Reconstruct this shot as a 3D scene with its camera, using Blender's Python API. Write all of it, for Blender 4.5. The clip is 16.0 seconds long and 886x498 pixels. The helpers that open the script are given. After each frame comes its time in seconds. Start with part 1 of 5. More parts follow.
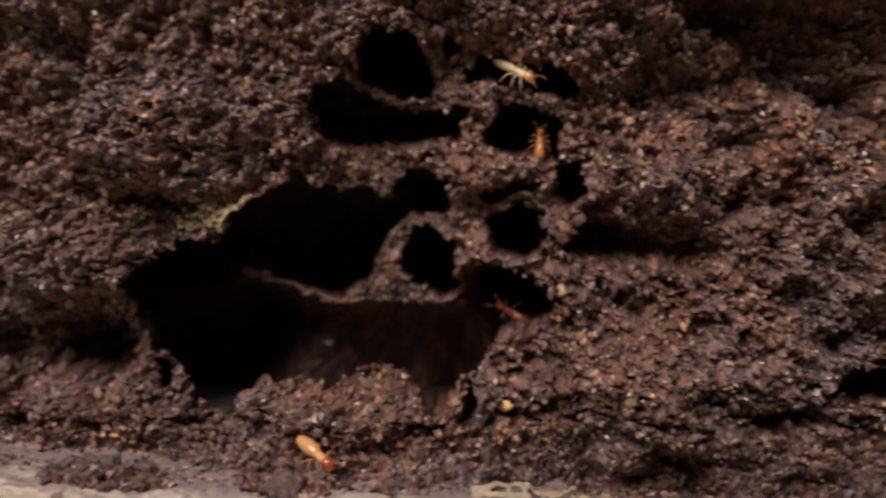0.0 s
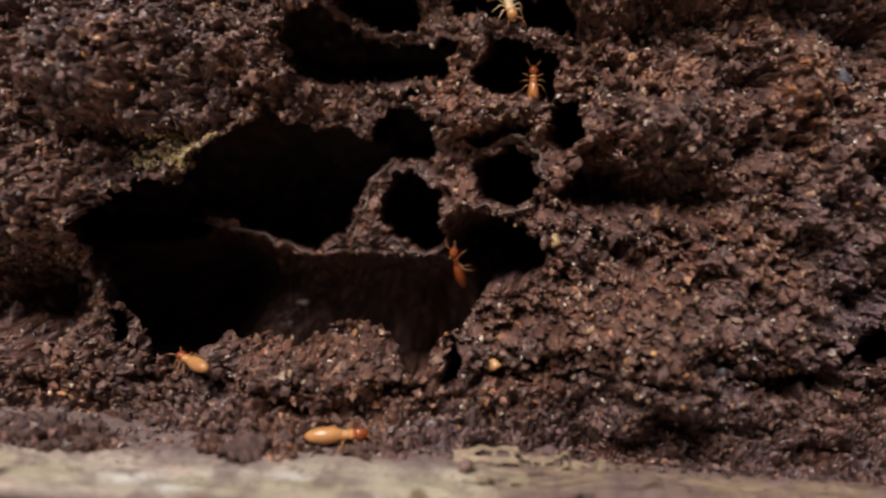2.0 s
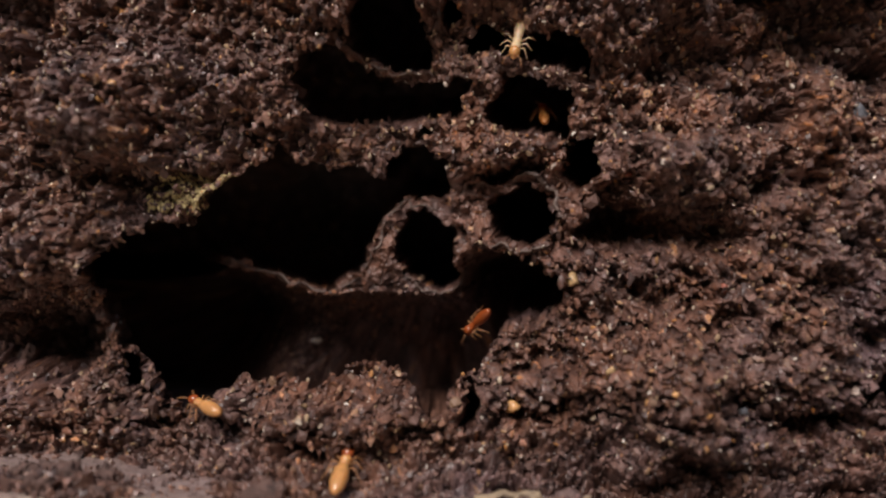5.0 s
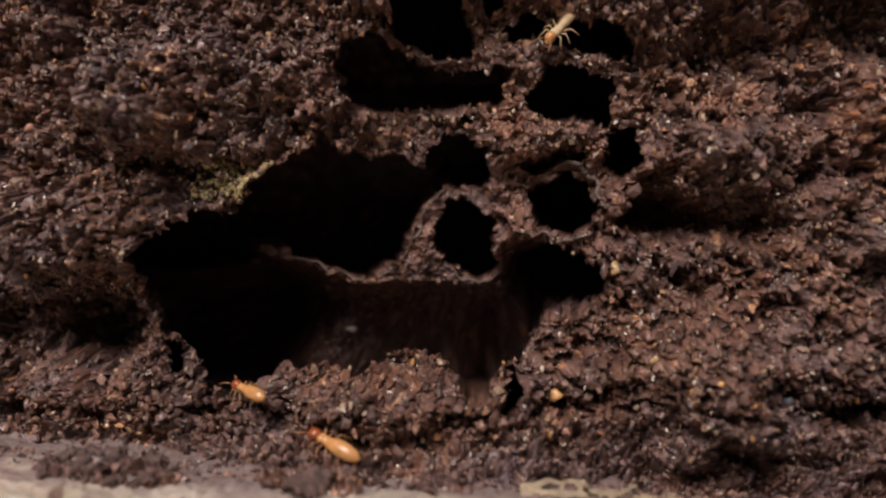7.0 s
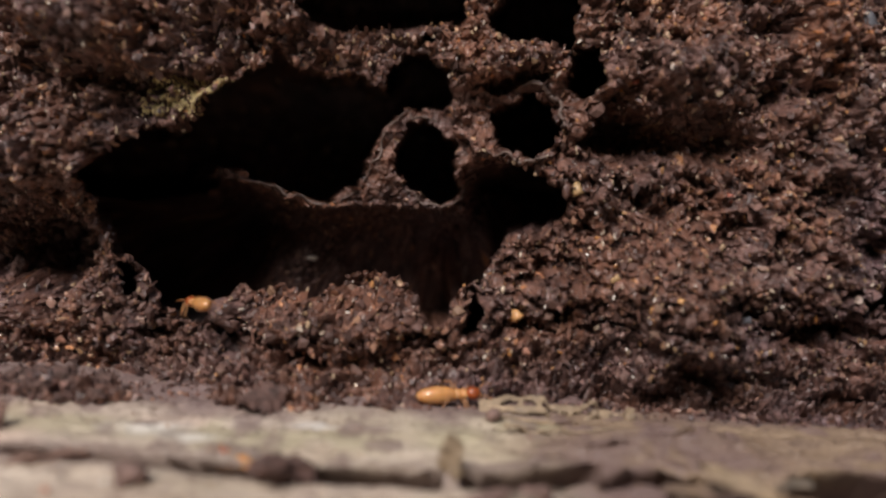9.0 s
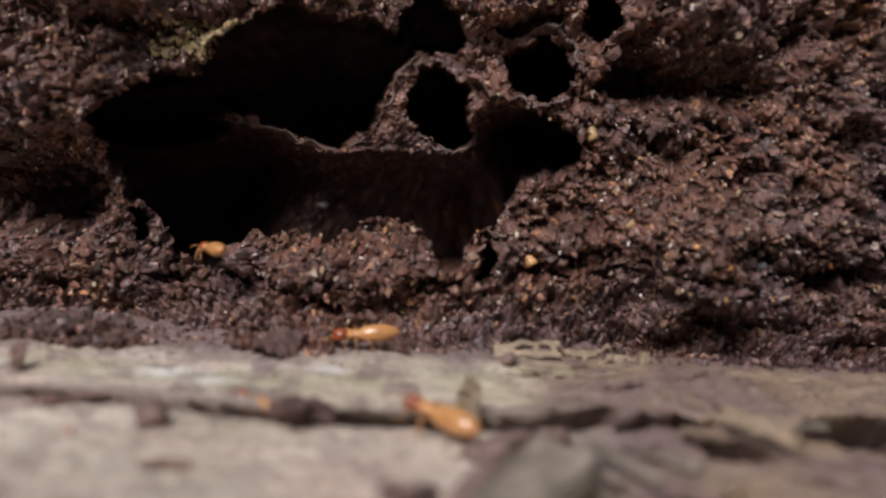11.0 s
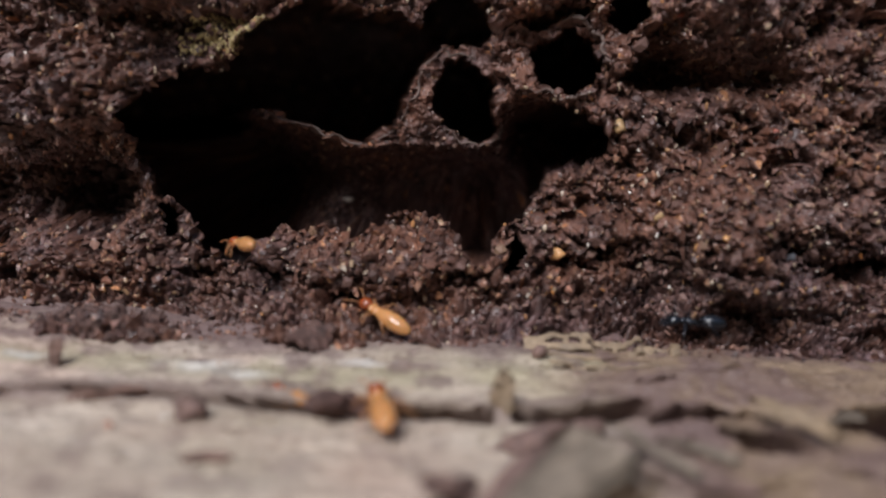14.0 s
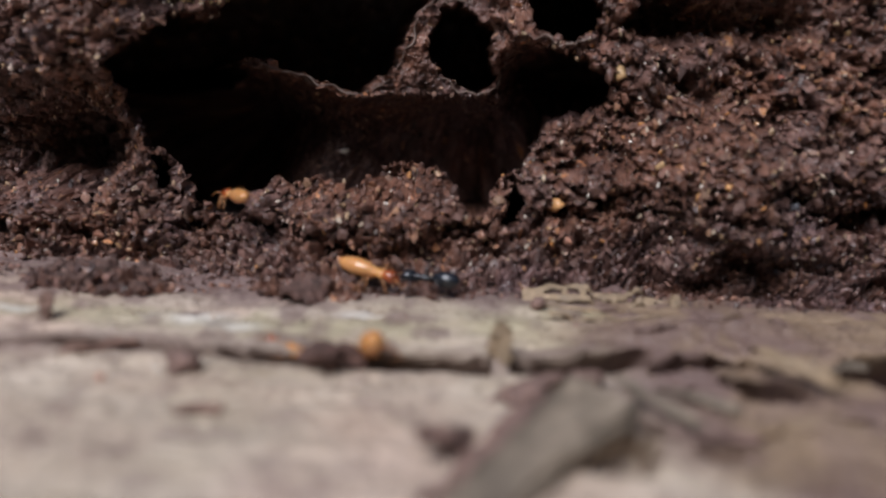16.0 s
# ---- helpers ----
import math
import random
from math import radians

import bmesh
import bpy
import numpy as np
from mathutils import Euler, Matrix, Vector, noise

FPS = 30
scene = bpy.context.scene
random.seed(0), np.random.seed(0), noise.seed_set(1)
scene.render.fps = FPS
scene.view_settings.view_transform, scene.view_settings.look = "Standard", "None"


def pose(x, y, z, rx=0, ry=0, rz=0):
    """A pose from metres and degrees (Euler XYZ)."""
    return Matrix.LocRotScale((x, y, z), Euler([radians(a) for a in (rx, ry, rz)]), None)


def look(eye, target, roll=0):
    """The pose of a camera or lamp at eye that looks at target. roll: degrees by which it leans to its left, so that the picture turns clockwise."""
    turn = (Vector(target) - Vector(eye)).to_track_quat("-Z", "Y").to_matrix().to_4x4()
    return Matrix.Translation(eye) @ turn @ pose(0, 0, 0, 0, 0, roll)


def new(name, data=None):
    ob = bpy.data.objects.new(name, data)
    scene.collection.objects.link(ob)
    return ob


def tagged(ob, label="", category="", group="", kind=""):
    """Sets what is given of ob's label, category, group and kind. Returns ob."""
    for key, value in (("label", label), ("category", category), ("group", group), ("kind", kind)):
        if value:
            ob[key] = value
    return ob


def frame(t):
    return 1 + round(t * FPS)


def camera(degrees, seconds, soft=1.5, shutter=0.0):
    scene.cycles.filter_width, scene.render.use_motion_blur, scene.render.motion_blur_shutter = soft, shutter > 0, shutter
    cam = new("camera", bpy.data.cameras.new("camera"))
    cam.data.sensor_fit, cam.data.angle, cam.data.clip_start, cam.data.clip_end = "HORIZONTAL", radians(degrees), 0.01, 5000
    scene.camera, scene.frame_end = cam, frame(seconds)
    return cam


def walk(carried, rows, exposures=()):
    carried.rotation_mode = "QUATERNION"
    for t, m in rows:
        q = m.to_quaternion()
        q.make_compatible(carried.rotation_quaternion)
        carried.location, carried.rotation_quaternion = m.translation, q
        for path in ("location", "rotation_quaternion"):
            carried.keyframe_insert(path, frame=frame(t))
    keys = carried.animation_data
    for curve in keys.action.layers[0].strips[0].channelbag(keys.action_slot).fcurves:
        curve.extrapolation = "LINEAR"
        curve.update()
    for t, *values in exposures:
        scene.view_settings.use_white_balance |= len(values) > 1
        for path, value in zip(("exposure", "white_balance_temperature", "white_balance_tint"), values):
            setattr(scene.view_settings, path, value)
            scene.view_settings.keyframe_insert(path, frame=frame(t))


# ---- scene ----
CM = 0.01                       # the plan below is written in centimetres

# camera, held by hand a few centimetres from the log
cam = camera(56, 16.0, soft=2.3, shutter=0.5)
cam.data.dof.use_dof = True
cam.data.dof.focus_distance = 7.7 * CM
cam.data.dof.aperture_fstop = 15.0
walk(cam, [
    (0, look((0.00392, -0.07850, 0.03003), (-0.00040, -0.00903, 0.02262), -0.53)),
    (0.5, look((-0.00037, -0.07924, 0.03023), (-0.00728, -0.00995, 0.02301), -0.25)),
    (1, look((-0.00018, -0.07968, 0.02966), (-0.00806, -0.01035, 0.02410), 0.30)),
    (1.5, look((0.00023, -0.07600, 0.02608), (-0.00440, -0.00656, 0.01855), 0.92)),
    (2, look((0.00399, -0.07185, 0.02492), (0.00065, -0.00239, 0.01691), 0.30)),
    (2.5, look((0.00512, -0.07212, 0.02745), (0.00171, -0.00242, 0.02193), -0.06)),
    (3, look((0.00211, -0.07150, 0.02652), (-0.00290, -0.00209, 0.01900), -0.62)),
    (3.5, look((0.00314, -0.07137, 0.02646), (-0.00043, -0.00184, 0.01924), -0.42)),
    (4, look((0.00283, -0.07134, 0.02720), (-0.00119, -0.00176, 0.02062), -0.45)),
    (6.5, look((0.00243, -0.07083, 0.02542), (-0.00009, -0.00115, 0.01923), -0.00)),
    (7, look((-0.00057, -0.07129, 0.02638), (-0.00463, -0.00176, 0.01935), -0.12)),
    (7.5, look((-0.00054, -0.07141, 0.02723), (-0.00461, -0.00172, 0.02203), 0.07)),
    (8, look((-0.00101, -0.07122, 0.02564), (-0.00504, -0.00159, 0.01969), 0.16)),
    (8.5, look((-0.00032, -0.07069, 0.02319), (-0.00393, -0.00128, 0.01485), 0.08)),
    (9, look((0.00035, -0.07043, 0.02197), (-0.00124, -0.00112, 0.01229), 0.30)),
    (9.5, look((-0.00005, -0.07019, 0.02149), (-0.00151, -0.00114, 0.01008), 0.38)),
    (10, look((-0.00007, -0.06997, 0.02142), (-0.00146, -0.00111, 0.00890), 0.51)),
    (12.5, look((-0.00200, -0.07064, 0.02167), (-0.00408, -0.00214, 0.00738), -0.04)),
    (13, look((-0.00160, -0.07054, 0.02213), (-0.00404, -0.00203, 0.00797), 0.04)),
    (13.5, look((-0.00187, -0.07016, 0.02162), (-0.00740, -0.00205, 0.00645), -0.89)),
    (14, look((-0.00214, -0.07047, 0.02149), (-0.00481, -0.00199, 0.00720), -0.26)),
    (14.5, look((-0.00115, -0.07015, 0.02156), (-0.00482, -0.00185, 0.00668), -0.68)),
    (15, look((-0.00153, -0.07002, 0.02090), (-0.00490, -0.00201, 0.00467), -0.75)),
    (15.5, look((-0.00152, -0.06978, 0.02060), (-0.00517, -0.00210, 0.00311), -0.85)),
    (16, look((-0.00186, -0.06942, 0.02063), (-0.00460, -0.00174, 0.00296), -0.55)),
], [(0, 0.17, 6560, 13), (8.6, 0.17, 6560, 13), (9.6, 0.13, 6300, 11), (12.3, 0.11, 5950, 11), (16, 0.09, 5900, 11)])

# overcast daylight from above and in front of the wall
world = bpy.data.worlds.new("world")
scene.world = world
world.use_nodes = True
wn = world.node_tree.nodes
sky = wn.new("ShaderNodeTexSky")
sky.sky_type = 'NISHITA'
sky.sun_disc = False
sky.sun_elevation = radians(54)
sky.sun_rotation = radians(205)
world.node_tree.links.new(sky.outputs[0], wn["Background"].inputs[0])
wn["Background"].inputs[1].default_value = 0.075
sun = new("sun", bpy.data.lights.new("sun", 'SUN'))
sun.data.energy = 3.2
sun.data.angle = radians(32)
sun.data.color = (1.0, 0.945, 0.905)
sun.matrix_world = look((-2.5, -6.0, 8.5), (0, 0, 0))


# ---- materials ----
def nodes_of(name):
    m = bpy.data.materials.new(name)
    m.use_nodes = True
    nt = m.node_tree
    return m, nt, nt.nodes["Principled BSDF"]


def ramp(nt, fac, stops):
    r = nt.nodes.new("ShaderNodeValToRGB")
    e = r.color_ramp.elements
    while len(e) < len(stops):
        e.new(0.5)
    for k, (p, c) in enumerate(stops):
        e[k].position, e[k].color = p, (*c, 1)
    nt.links.new(fac, r.inputs[0])
    return r.outputs[0]


def noise_tex(nt, scale, detail=4, rough=0.6, stretch=(1, 1, 1)):
    co = nt.nodes.new("ShaderNodeTexCoord")
    mp = nt.nodes.new("ShaderNodeMapping")
    mp.inputs["Scale"].default_value = stretch
    nt.links.new(co.outputs["Object"], mp.inputs[0])
    n = nt.nodes.new("ShaderNodeTexNoise")
    n.inputs["Scale"].default_value, n.inputs["Detail"].default_value, n.inputs["Roughness"].default_value = scale, detail, rough
    nt.links.new(mp.outputs[0], n.inputs["Vector"])
    return n.outputs["Fac"]


def mixc(nt, fac, a, b, mode='MIX'):
    m = nt.nodes.new("ShaderNodeMix")
    m.data_type, m.blend_type = 'RGBA', mode
    for s, v in ((m.inputs[0], fac), (m.inputs[6], a), (m.inputs[7], b)):
        if isinstance(v, (int, float)):
            s.default_value = v
        elif isinstance(v, tuple):
            s.default_value = (*v, 1)
        else:
            nt.links.new(v, s)
    return m.outputs[2]


def bump(nt, bsdf, height, strength, dist):
    b = nt.nodes.new("ShaderNodeBump")
    b.inputs["Strength"].default_value, b.inputs["Distance"].default_value = strength, dist
    nt.links.new(height, b.inputs["Height"])
    nt.links.new(b.outputs[0], bsdf.inputs["Normal"])


def attr(nt, name):
    a = nt.nodes.new("ShaderNodeAttribute")
    a.attribute_name = name
    return a.outputs["Fac"]


def soil_material():
    m, nt, b = nodes_of("nest_soil")
    grain = attr(nt, "grain")
    # every crumb has its own tint; a few are tan, rusty or pale
    tint = ramp(nt, grain, [(0.1, (0.050, 0.026, 0.021)), (0.4, (0.118, 0.066, 0.053)), (0.7, (0.225, 0.133, 0.109)),
                            (0.84, (0.30, 0.19, 0.135)), (0.92, (0.42, 0.20, 0.085)), (0.98, (0.55, 0.45, 0.34))])
    big = ramp(nt, noise_tex(nt, 130, 4), [(0.3, (0.68, 0.57, 0.50)), (0.43, (1.18, 1.00, 0.84)), (0.55, (1.05, 1.02, 1.02)), (0.72, (1.05, 1.09, 1.26))])
    wide = ramp(nt, noise_tex(nt, 48, 3), [(0.32, (1.16, 1.03, 0.88)), (0.5, (1.04, 1.03, 1.02)), (0.68, (0.92, 0.96, 1.10))])
    big = mixc(nt, 1.0, big, wide, 'MULTIPLY')
    fine = ramp(nt, noise_tex(nt, 2600, 3, 0.7), [(0.3, (0.55, 0.55, 0.55)), (0.7, (1.35, 1.3, 1.25))])
    c = mixc(nt, 1.0, mixc(nt, 1.0, tint, big, 'MULTIPLY'), fine, 'MULTIPLY')
    nt.links.new(c, b.inputs["Base Color"])
    ro = nt.nodes.new("ShaderNodeMapRange")
    ro.inputs["From Min"].default_value, ro.inputs["From Max"].default_value = 0.35, 0.7
    ro.inputs["To Min"].default_value, ro.inputs["To Max"].default_value = 0.72, 0.20
    nt.links.new(noise_tex(nt, 1500, 2), ro.inputs[0])
    nt.links.new(ro.outputs[0], b.inputs["Roughness"])
    b.inputs["Coat Weight"].default_value, b.inputs["Coat Roughness"].default_value = 0.34, 0.22
    bump(nt, b, noise_tex(nt, 3500, 4, 0.7), 0.7, 0.0002)
    return m


def wood_material():
    m, nt, b = nodes_of("weathered_wood")
    base = ramp(nt, noise_tex(nt, 90, 5, 0.65, (0.35, 1, 1)), [(0.25, (0.37, 0.28, 0.22)), (0.45, (0.545, 0.46, 0.362)), (0.6, (0.62, 0.535, 0.44)), (0.8, (0.655, 0.56, 0.43))])
    tone = ramp(nt, noise_tex(nt, 38, 3), [(0.3, (1.0, 0.88, 0.86)), (0.5, (1, 0.98, 0.96)), (0.7, (0.98, 0.97, 0.84))])
    streak = ramp(nt, noise_tex(nt, 420, 4, 0.7, (0.12, 1, 1)), [(0.3, (0.74, 0.71, 0.68)), (0.5, (1, 1, 1)), (0.75, (1.12, 1.1, 1.05))])
    speck = ramp(nt, noise_tex(nt, 1400, 3, 0.7), [(0.32, (0.45, 0.4, 0.37)), (0.45, (1, 1, 1))])
    c = mixc(nt, 1.0, mixc(nt, 1.0, mixc(nt, 1.0, base, tone, 'MULTIPLY'), streak, 'MULTIPLY'), speck, 'MULTIPLY')
    # bare tan wood by the knot
    tan = ramp(nt, noise_tex(nt, 160, 5, 0.7, (0.3, 1, 1)), [(0.3, (0.07, 0.041, 0.026)), (0.45, (0.21, 0.138, 0.083)), (0.65, (0.33, 0.232, 0.144))])
    c = mixc(nt, attr(nt, "tan"), c, mixc(nt, 1.0, tan, speck, 'MULTIPLY'))
    # soil dirt, plus the shade of cracks and pits put into the colour
    dirt_shade = attr(nt, "dirt_shade")
    c = mixc(nt, dirt_shade, c, (0.150, 0.092, 0.088))
    c = mixc(nt, attr(nt, "moss"), c, (0.38, 0.335, 0.20))
    c = mixc(nt, attr(nt, "film"), c, (0.74, 0.71, 0.65))
    nt.links.new(c, b.inputs["Base Color"])
    ro = nt.nodes.new("ShaderNodeMapRange")
    ro.inputs["From Min"].default_value, ro.inputs["From Max"].default_value = 0.35, 0.7
    ro.inputs["To Min"].default_value, ro.inputs["To Max"].default_value = 0.8, 0.42
    nt.links.new(noise_tex(nt, 160, 3), ro.inputs[0])
    nt.links.new(ro.outputs[0], b.inputs["Roughness"])
    bump(nt, b, noise_tex(nt, 900, 5, 0.7, (0.3, 1, 1)), 0.8, 0.0005)
    return m


def plain_material(name, colour, rough=0.5, scale=900, vary=0.35, subsurface=0.0, bump_by=0.3, coat=0.0):
    m, nt, b = nodes_of(name)
    lo = tuple(v * (1 - vary) for v in colour)
    hi = tuple(min(1.0, v * (1 + vary)) for v in colour)
    nt.links.new(ramp(nt, noise_tex(nt, scale, 3), [(0.3, lo), (0.7, hi)]), b.inputs["Base Color"])
    b.inputs["Roughness"].default_value = rough
    b.inputs["Coat Weight"].default_value = coat
    if subsurface:
        b.inputs["Subsurface Weight"].default_value = subsurface
        b.inputs["Subsurface Radius"].default_value = (0.0010, 0.0005, 0.0002)
    bump(nt, b, noise_tex(nt, scale * 3, 3), bump_by, 0.0001)
    return m


SOIL = soil_material()
WOOD = wood_material()
AMBER = plain_material("amber_cuticle", (0.60, 0.285, 0.10), 0.22, 700, 0.25, 0.25, 0.1, 0.3)
PALE = plain_material("pale_cuticle", (0.78, 0.57, 0.33), 0.35, 700, 0.25, 0.25, 0.1)
RUST = plain_material("rusty_head", (0.34, 0.075, 0.018), 0.22, 700, 0.25, 0.1, 0.1, 0.4)
DEEP_AMBER = plain_material("deep_amber_cuticle", (0.52, 0.20, 0.055), 0.24, 700, 0.25, 0.2, 0.1, 0.3)
LIMB = plain_material("amber_limb", (0.36, 0.165, 0.065), 0.4, 700, 0.2, 0.1, 0.1)
BLACK = plain_material("black_chitin", (0.012, 0.014, 0.018), 0.22, 700, 0.3, 0.0, 0.2, 0.4)
DARK_EYE = plain_material("dark_eye", (0.01, 0.01, 0.012), 0.15, 700, 0.1)


# ---- noise on a sheet ----
def lattice(ix, iy, seed):
    h = (ix.astype(np.int64) * 374761393 + iy.astype(np.int64) * 668265263 + seed * 1442695041) & 0xFFFFFFFF
    h = ((h ^ (h >> 13)) * 1274126177) & 0xFFFFFFFF
    h = ((h ^ (h >> 16)) * 2246822519) & 0xFFFFFFFF
    return ((h ^ (h >> 15)) & 0xFFFFFF) / float(0xFFFFFF)


def vnoise(x, y, seed):
    ix, iy = np.floor(x), np.floor(y)
    fx, fy = x - ix, y - iy
    fx, fy = fx * fx * fx * (fx * (fx * 6 - 15) + 10), fy * fy * fy * (fy * (fy * 6 - 15) + 10)
    a, b = lattice(ix, iy, seed), lattice(ix + 1, iy, seed)
    c, d = lattice(ix, iy + 1, seed), lattice(ix + 1, iy + 1, seed)
    return (a + (b - a) * fx) * (1 - fy) + (c + (d - c) * fx) * fy - 0.5


def fbm(x, y, size, seed, octaves=4, gain=0.5):
    out, amp, f = 0.0, 1.0, 1.0 / size
    for k in range(octaves):
        out = out + amp * vnoise(x * f + 17.3 * k, y * f - 9.1 * k, seed + k)
        amp, f = amp * gain, f * 2.03
    return out


def crumbs(x, y, size, seed):
    """Lumpy crumbs with a tilted top: height 0 to 1, and a random number for each crumb."""
    u, v = x / size, y / size
    iu, iv = np.floor(u), np.floor(v)
    best, who, tip = np.full(u.shape, 9.0), np.zeros(u.shape), np.zeros(u.shape)
    for a in (-1, 0, 1):
        for b in (-1, 0, 1):
            cu, cv = iu + a, iv + b
            px, py = cu + lattice(cu, cv, seed), cv + lattice(cu, cv, seed + 7)
            sx = 0.7 + 0.7 * lattice(cu, cv, seed + 11)
            du, dv = u - px, v - py
            d = np.hypot(du / sx, dv / (2.0 - sx) * 0.95)
            near = d < best
            own = lattice(cu, cv, seed + 3)
            lean = 6.283 * lattice(cu, cv, seed + 13)
            best, who, tip = np.where(near, d, best), np.where(near, own, who), np.where(near, du * np.cos(lean) + dv * np.sin(lean), tip)
    dome = np.clip(1 - (best / 0.98) ** 2, 0, 1) ** 0.6
    return dome * np.clip(0.8 + 0.85 * tip, 0.15, 1.5), who


def smooth(a, b, v):
    t = np.clip((v - a) / (b - a), 0, 1)
    return t * t * (3 - 2 * t)


def rho(x, z, e):
    """1 on the rim of the ellipse e = (cx, cz, rx, rz, turn)."""
    a = radians(e[4] if len(e) > 4 else 0)
    dx, dz = x - e[0], z - e[1]
    return np.hypot((dx * math.cos(a) + dz * math.sin(a)) / e[2], (dz * math.cos(a) - dx * math.sin(a)) / e[3])


def inside(x, z, e):
    return (1 - rho(x, z, e)) * min(e[2], e[3])


def within(x, z, outline, far=0.6):
    """How deep x, z lies inside a closed outline; negative outside, never under -far."""
    p = np.array(outline)
    out = np.full(x.shape, -far)
    near = (x > p[:, 0].min() - far) & (x < p[:, 0].max() + far) & (z > p[:, 1].min() - far) & (z < p[:, 1].max() + far)
    px, pz = x[near], z[near]
    best, odd = np.full(px.shape, 9.0), np.zeros(px.shape, bool)
    for (ax, az), (bx, bz) in zip(p, np.roll(p, -1, 0)):
        ex, ez = bx - ax, bz - az
        t = np.clip(((px - ax) * ex + (pz - az) * ez) / (ex * ex + ez * ez), 0, 1)
        best = np.minimum(best, np.hypot(px - ax - t * ex, pz - az - t * ez))
        if az != bz:
            odd ^= ((az > pz) != (bz > pz)) & (px < ax + (pz - az) * ex / ez)
    out[near] = np.maximum(np.where(odd, best, -best), -far)
    return out


def sheet(name, verts, nu, nv, attrs, material, smooth_shade=True):
    me = bpy.data.meshes.new(name)
    i = np.arange(nu * nv).reshape(nv, nu)
    quads = np.stack([i[:-1, :-1], i[:-1, 1:], i[1:, 1:], i[1:, :-1]], -1).reshape(-1, 4)
    me.vertices.add(nu * nv)
    me.vertices.foreach_set("co", verts.astype(np.float32).ravel())
    me.loops.add(quads.size)
    me.loops.foreach_set("vertex_index", quads.astype(np.int32).ravel())
    me.polygons.add(len(quads))
    me.polygons.foreach_set("loop_start", np.arange(0, quads.size, 4, dtype=np.int32))
    me.update(calc_edges=True)
    for key, values in attrs.items():
        me.attributes.new(key, 'FLOAT', 'POINT').data.foreach_set("value", values.astype(np.float32).ravel())
    me.materials.append(material)
    return new(name, me)


# ---- the nest wall ----
# outlines (x, z) of the torn-open chamber's rim and of the galleries that open in it
RIM = [(-3.28, 1.62), (-3.20, 1.90), (-2.97, 2.10), (-2.80, 2.23), (-2.61, 2.27), (-2.45, 2.21), (-2.33, 2.28), (-2.17, 2.51), (-1.92, 2.71), (-1.6, 2.92), (-1.4, 2.78), (-1.15, 2.72),
       (-1.0, 2.76), (-0.69, 2.60), (-0.66, 2.84), (-0.51, 2.96), (-0.32, 2.93), (-0.11, 2.78), (-0.04, 2.57), (-0.09, 2.37), (0.05, 2.2), (0.3, 1.97), (0.66, 1.91), (0.95, 1.71),
       (1.03, 1.42), (0.72, 1.27), (0.44, 1.24), (0.33, 1.06), (0.09, 0.87), (-0.08, 0.58), (-0.3, 0.60), (-0.47, 0.84), (-0.88, 0.93), (-1.24, 0.76), (-1.66, 0.84),
       (-2.0, 0.80), (-2.19, 0.52), (-2.44, 0.52), (-2.56, 0.66), (-2.91, 1.05), (-3.13, 1.16), (-3.24, 1.36)]
UPPER = [(-0.18, 2.35), (-0.41, 2.35), (-0.5, 2.43), (-0.67, 2.28), (-0.84, 1.98), (-0.96, 1.67), (-1.19, 1.57), (-1.38, 1.52), (-1.54, 1.54), (-1.77, 1.67), (-2.0, 1.71), (-2.22, 1.81),
         (-2.40, 1.86), (-2.62, 1.62), (-2.95, 1.45), (-3.3, 1.30), (-3.8, 1.5), (-3.5, 2.3), (-2.5, 2.55), (-1.9, 2.95), (-1.5, 3.02), (-1.33, 2.80), (-1.10, 2.76), (-0.80, 2.78), (-0.73, 2.86), (-0.51, 2.96), (-0.32, 2.93), (-0.11, 2.78), (-0.04, 2.57)]
GALLERIES = [UPPER,
             [(-0.48, 2.31), (-0.21, 2.27), (-0.05, 2.08), (-0.03, 1.79), (0.0, 1.60), (-0.14, 1.49), (-0.31, 1.51), (-0.53, 1.70), (-0.62, 1.92), (-0.58, 2.12)],
             [(0.32, 2.38), (0.51, 2.53), (0.67, 2.58), (0.85, 2.46), (0.91, 2.31), (0.87, 2.08), (0.67, 1.96), (0.52, 1.97), (0.33, 2.12)],
             [(0.28, 3.24), (0.46, 3.62), (0.72, 3.6), (1.09, 3.41), (1.13, 3.26), (1.06, 2.94), (0.84, 3.01), (0.51, 3.05), (0.32, 3.11)],
             [(0.02, 3.84), (0.27, 4.1), (0.51, 3.92), (0.69, 3.99), (0.97, 3.96), (1.28, 3.7), (1.29, 3.54), (0.94, 3.62), (0.5, 3.76), (0.13, 3.78)],
             [(0.97, 2.60), (0.98, 2.88), (1.10, 2.98), (1.28, 3.0), (1.32, 2.62), (1.16, 2.47)],
             [(-0.95, 4.23), (-0.71, 4.31), (-0.38, 4.26), (-0.26, 3.92), (-0.28, 3.64), (-0.54, 3.62), (-0.9, 3.76), (-1.0, 3.99)],
             [(-0.19, 4.19), (-0.04, 4.3), (0.08, 4.12), (-0.1, 4.01)],
             [(-0.40, 3.10), (-0.22, 3.12), (-0.24, 3.04), (-0.37, 3.03)],
             [(3.45, 0.74), (3.71, 0.94), (4.17, 1.03), (4.6, 0.95), (4.5, 0.62), (3.56, 0.64)],
             [(-3.07, 1.10), (-2.93, 1.06), (-2.86, 0.80), (-2.77, 0.68), (-2.93, 0.78)],
             [(0.08, 0.62), (0.20, 0.70), (0.26, 0.60), (0.18, 0.44), (0.06, 0.48)]]
POCKET = [(-0.10, 1.45), (0.0, 1.80), (0.2, 2.0), (0.63, 2.14), (1.35, 2.05), (1.7, 1.4), (0.95, 0.9), (0.45, 1.0), (0.10, 1.2)]
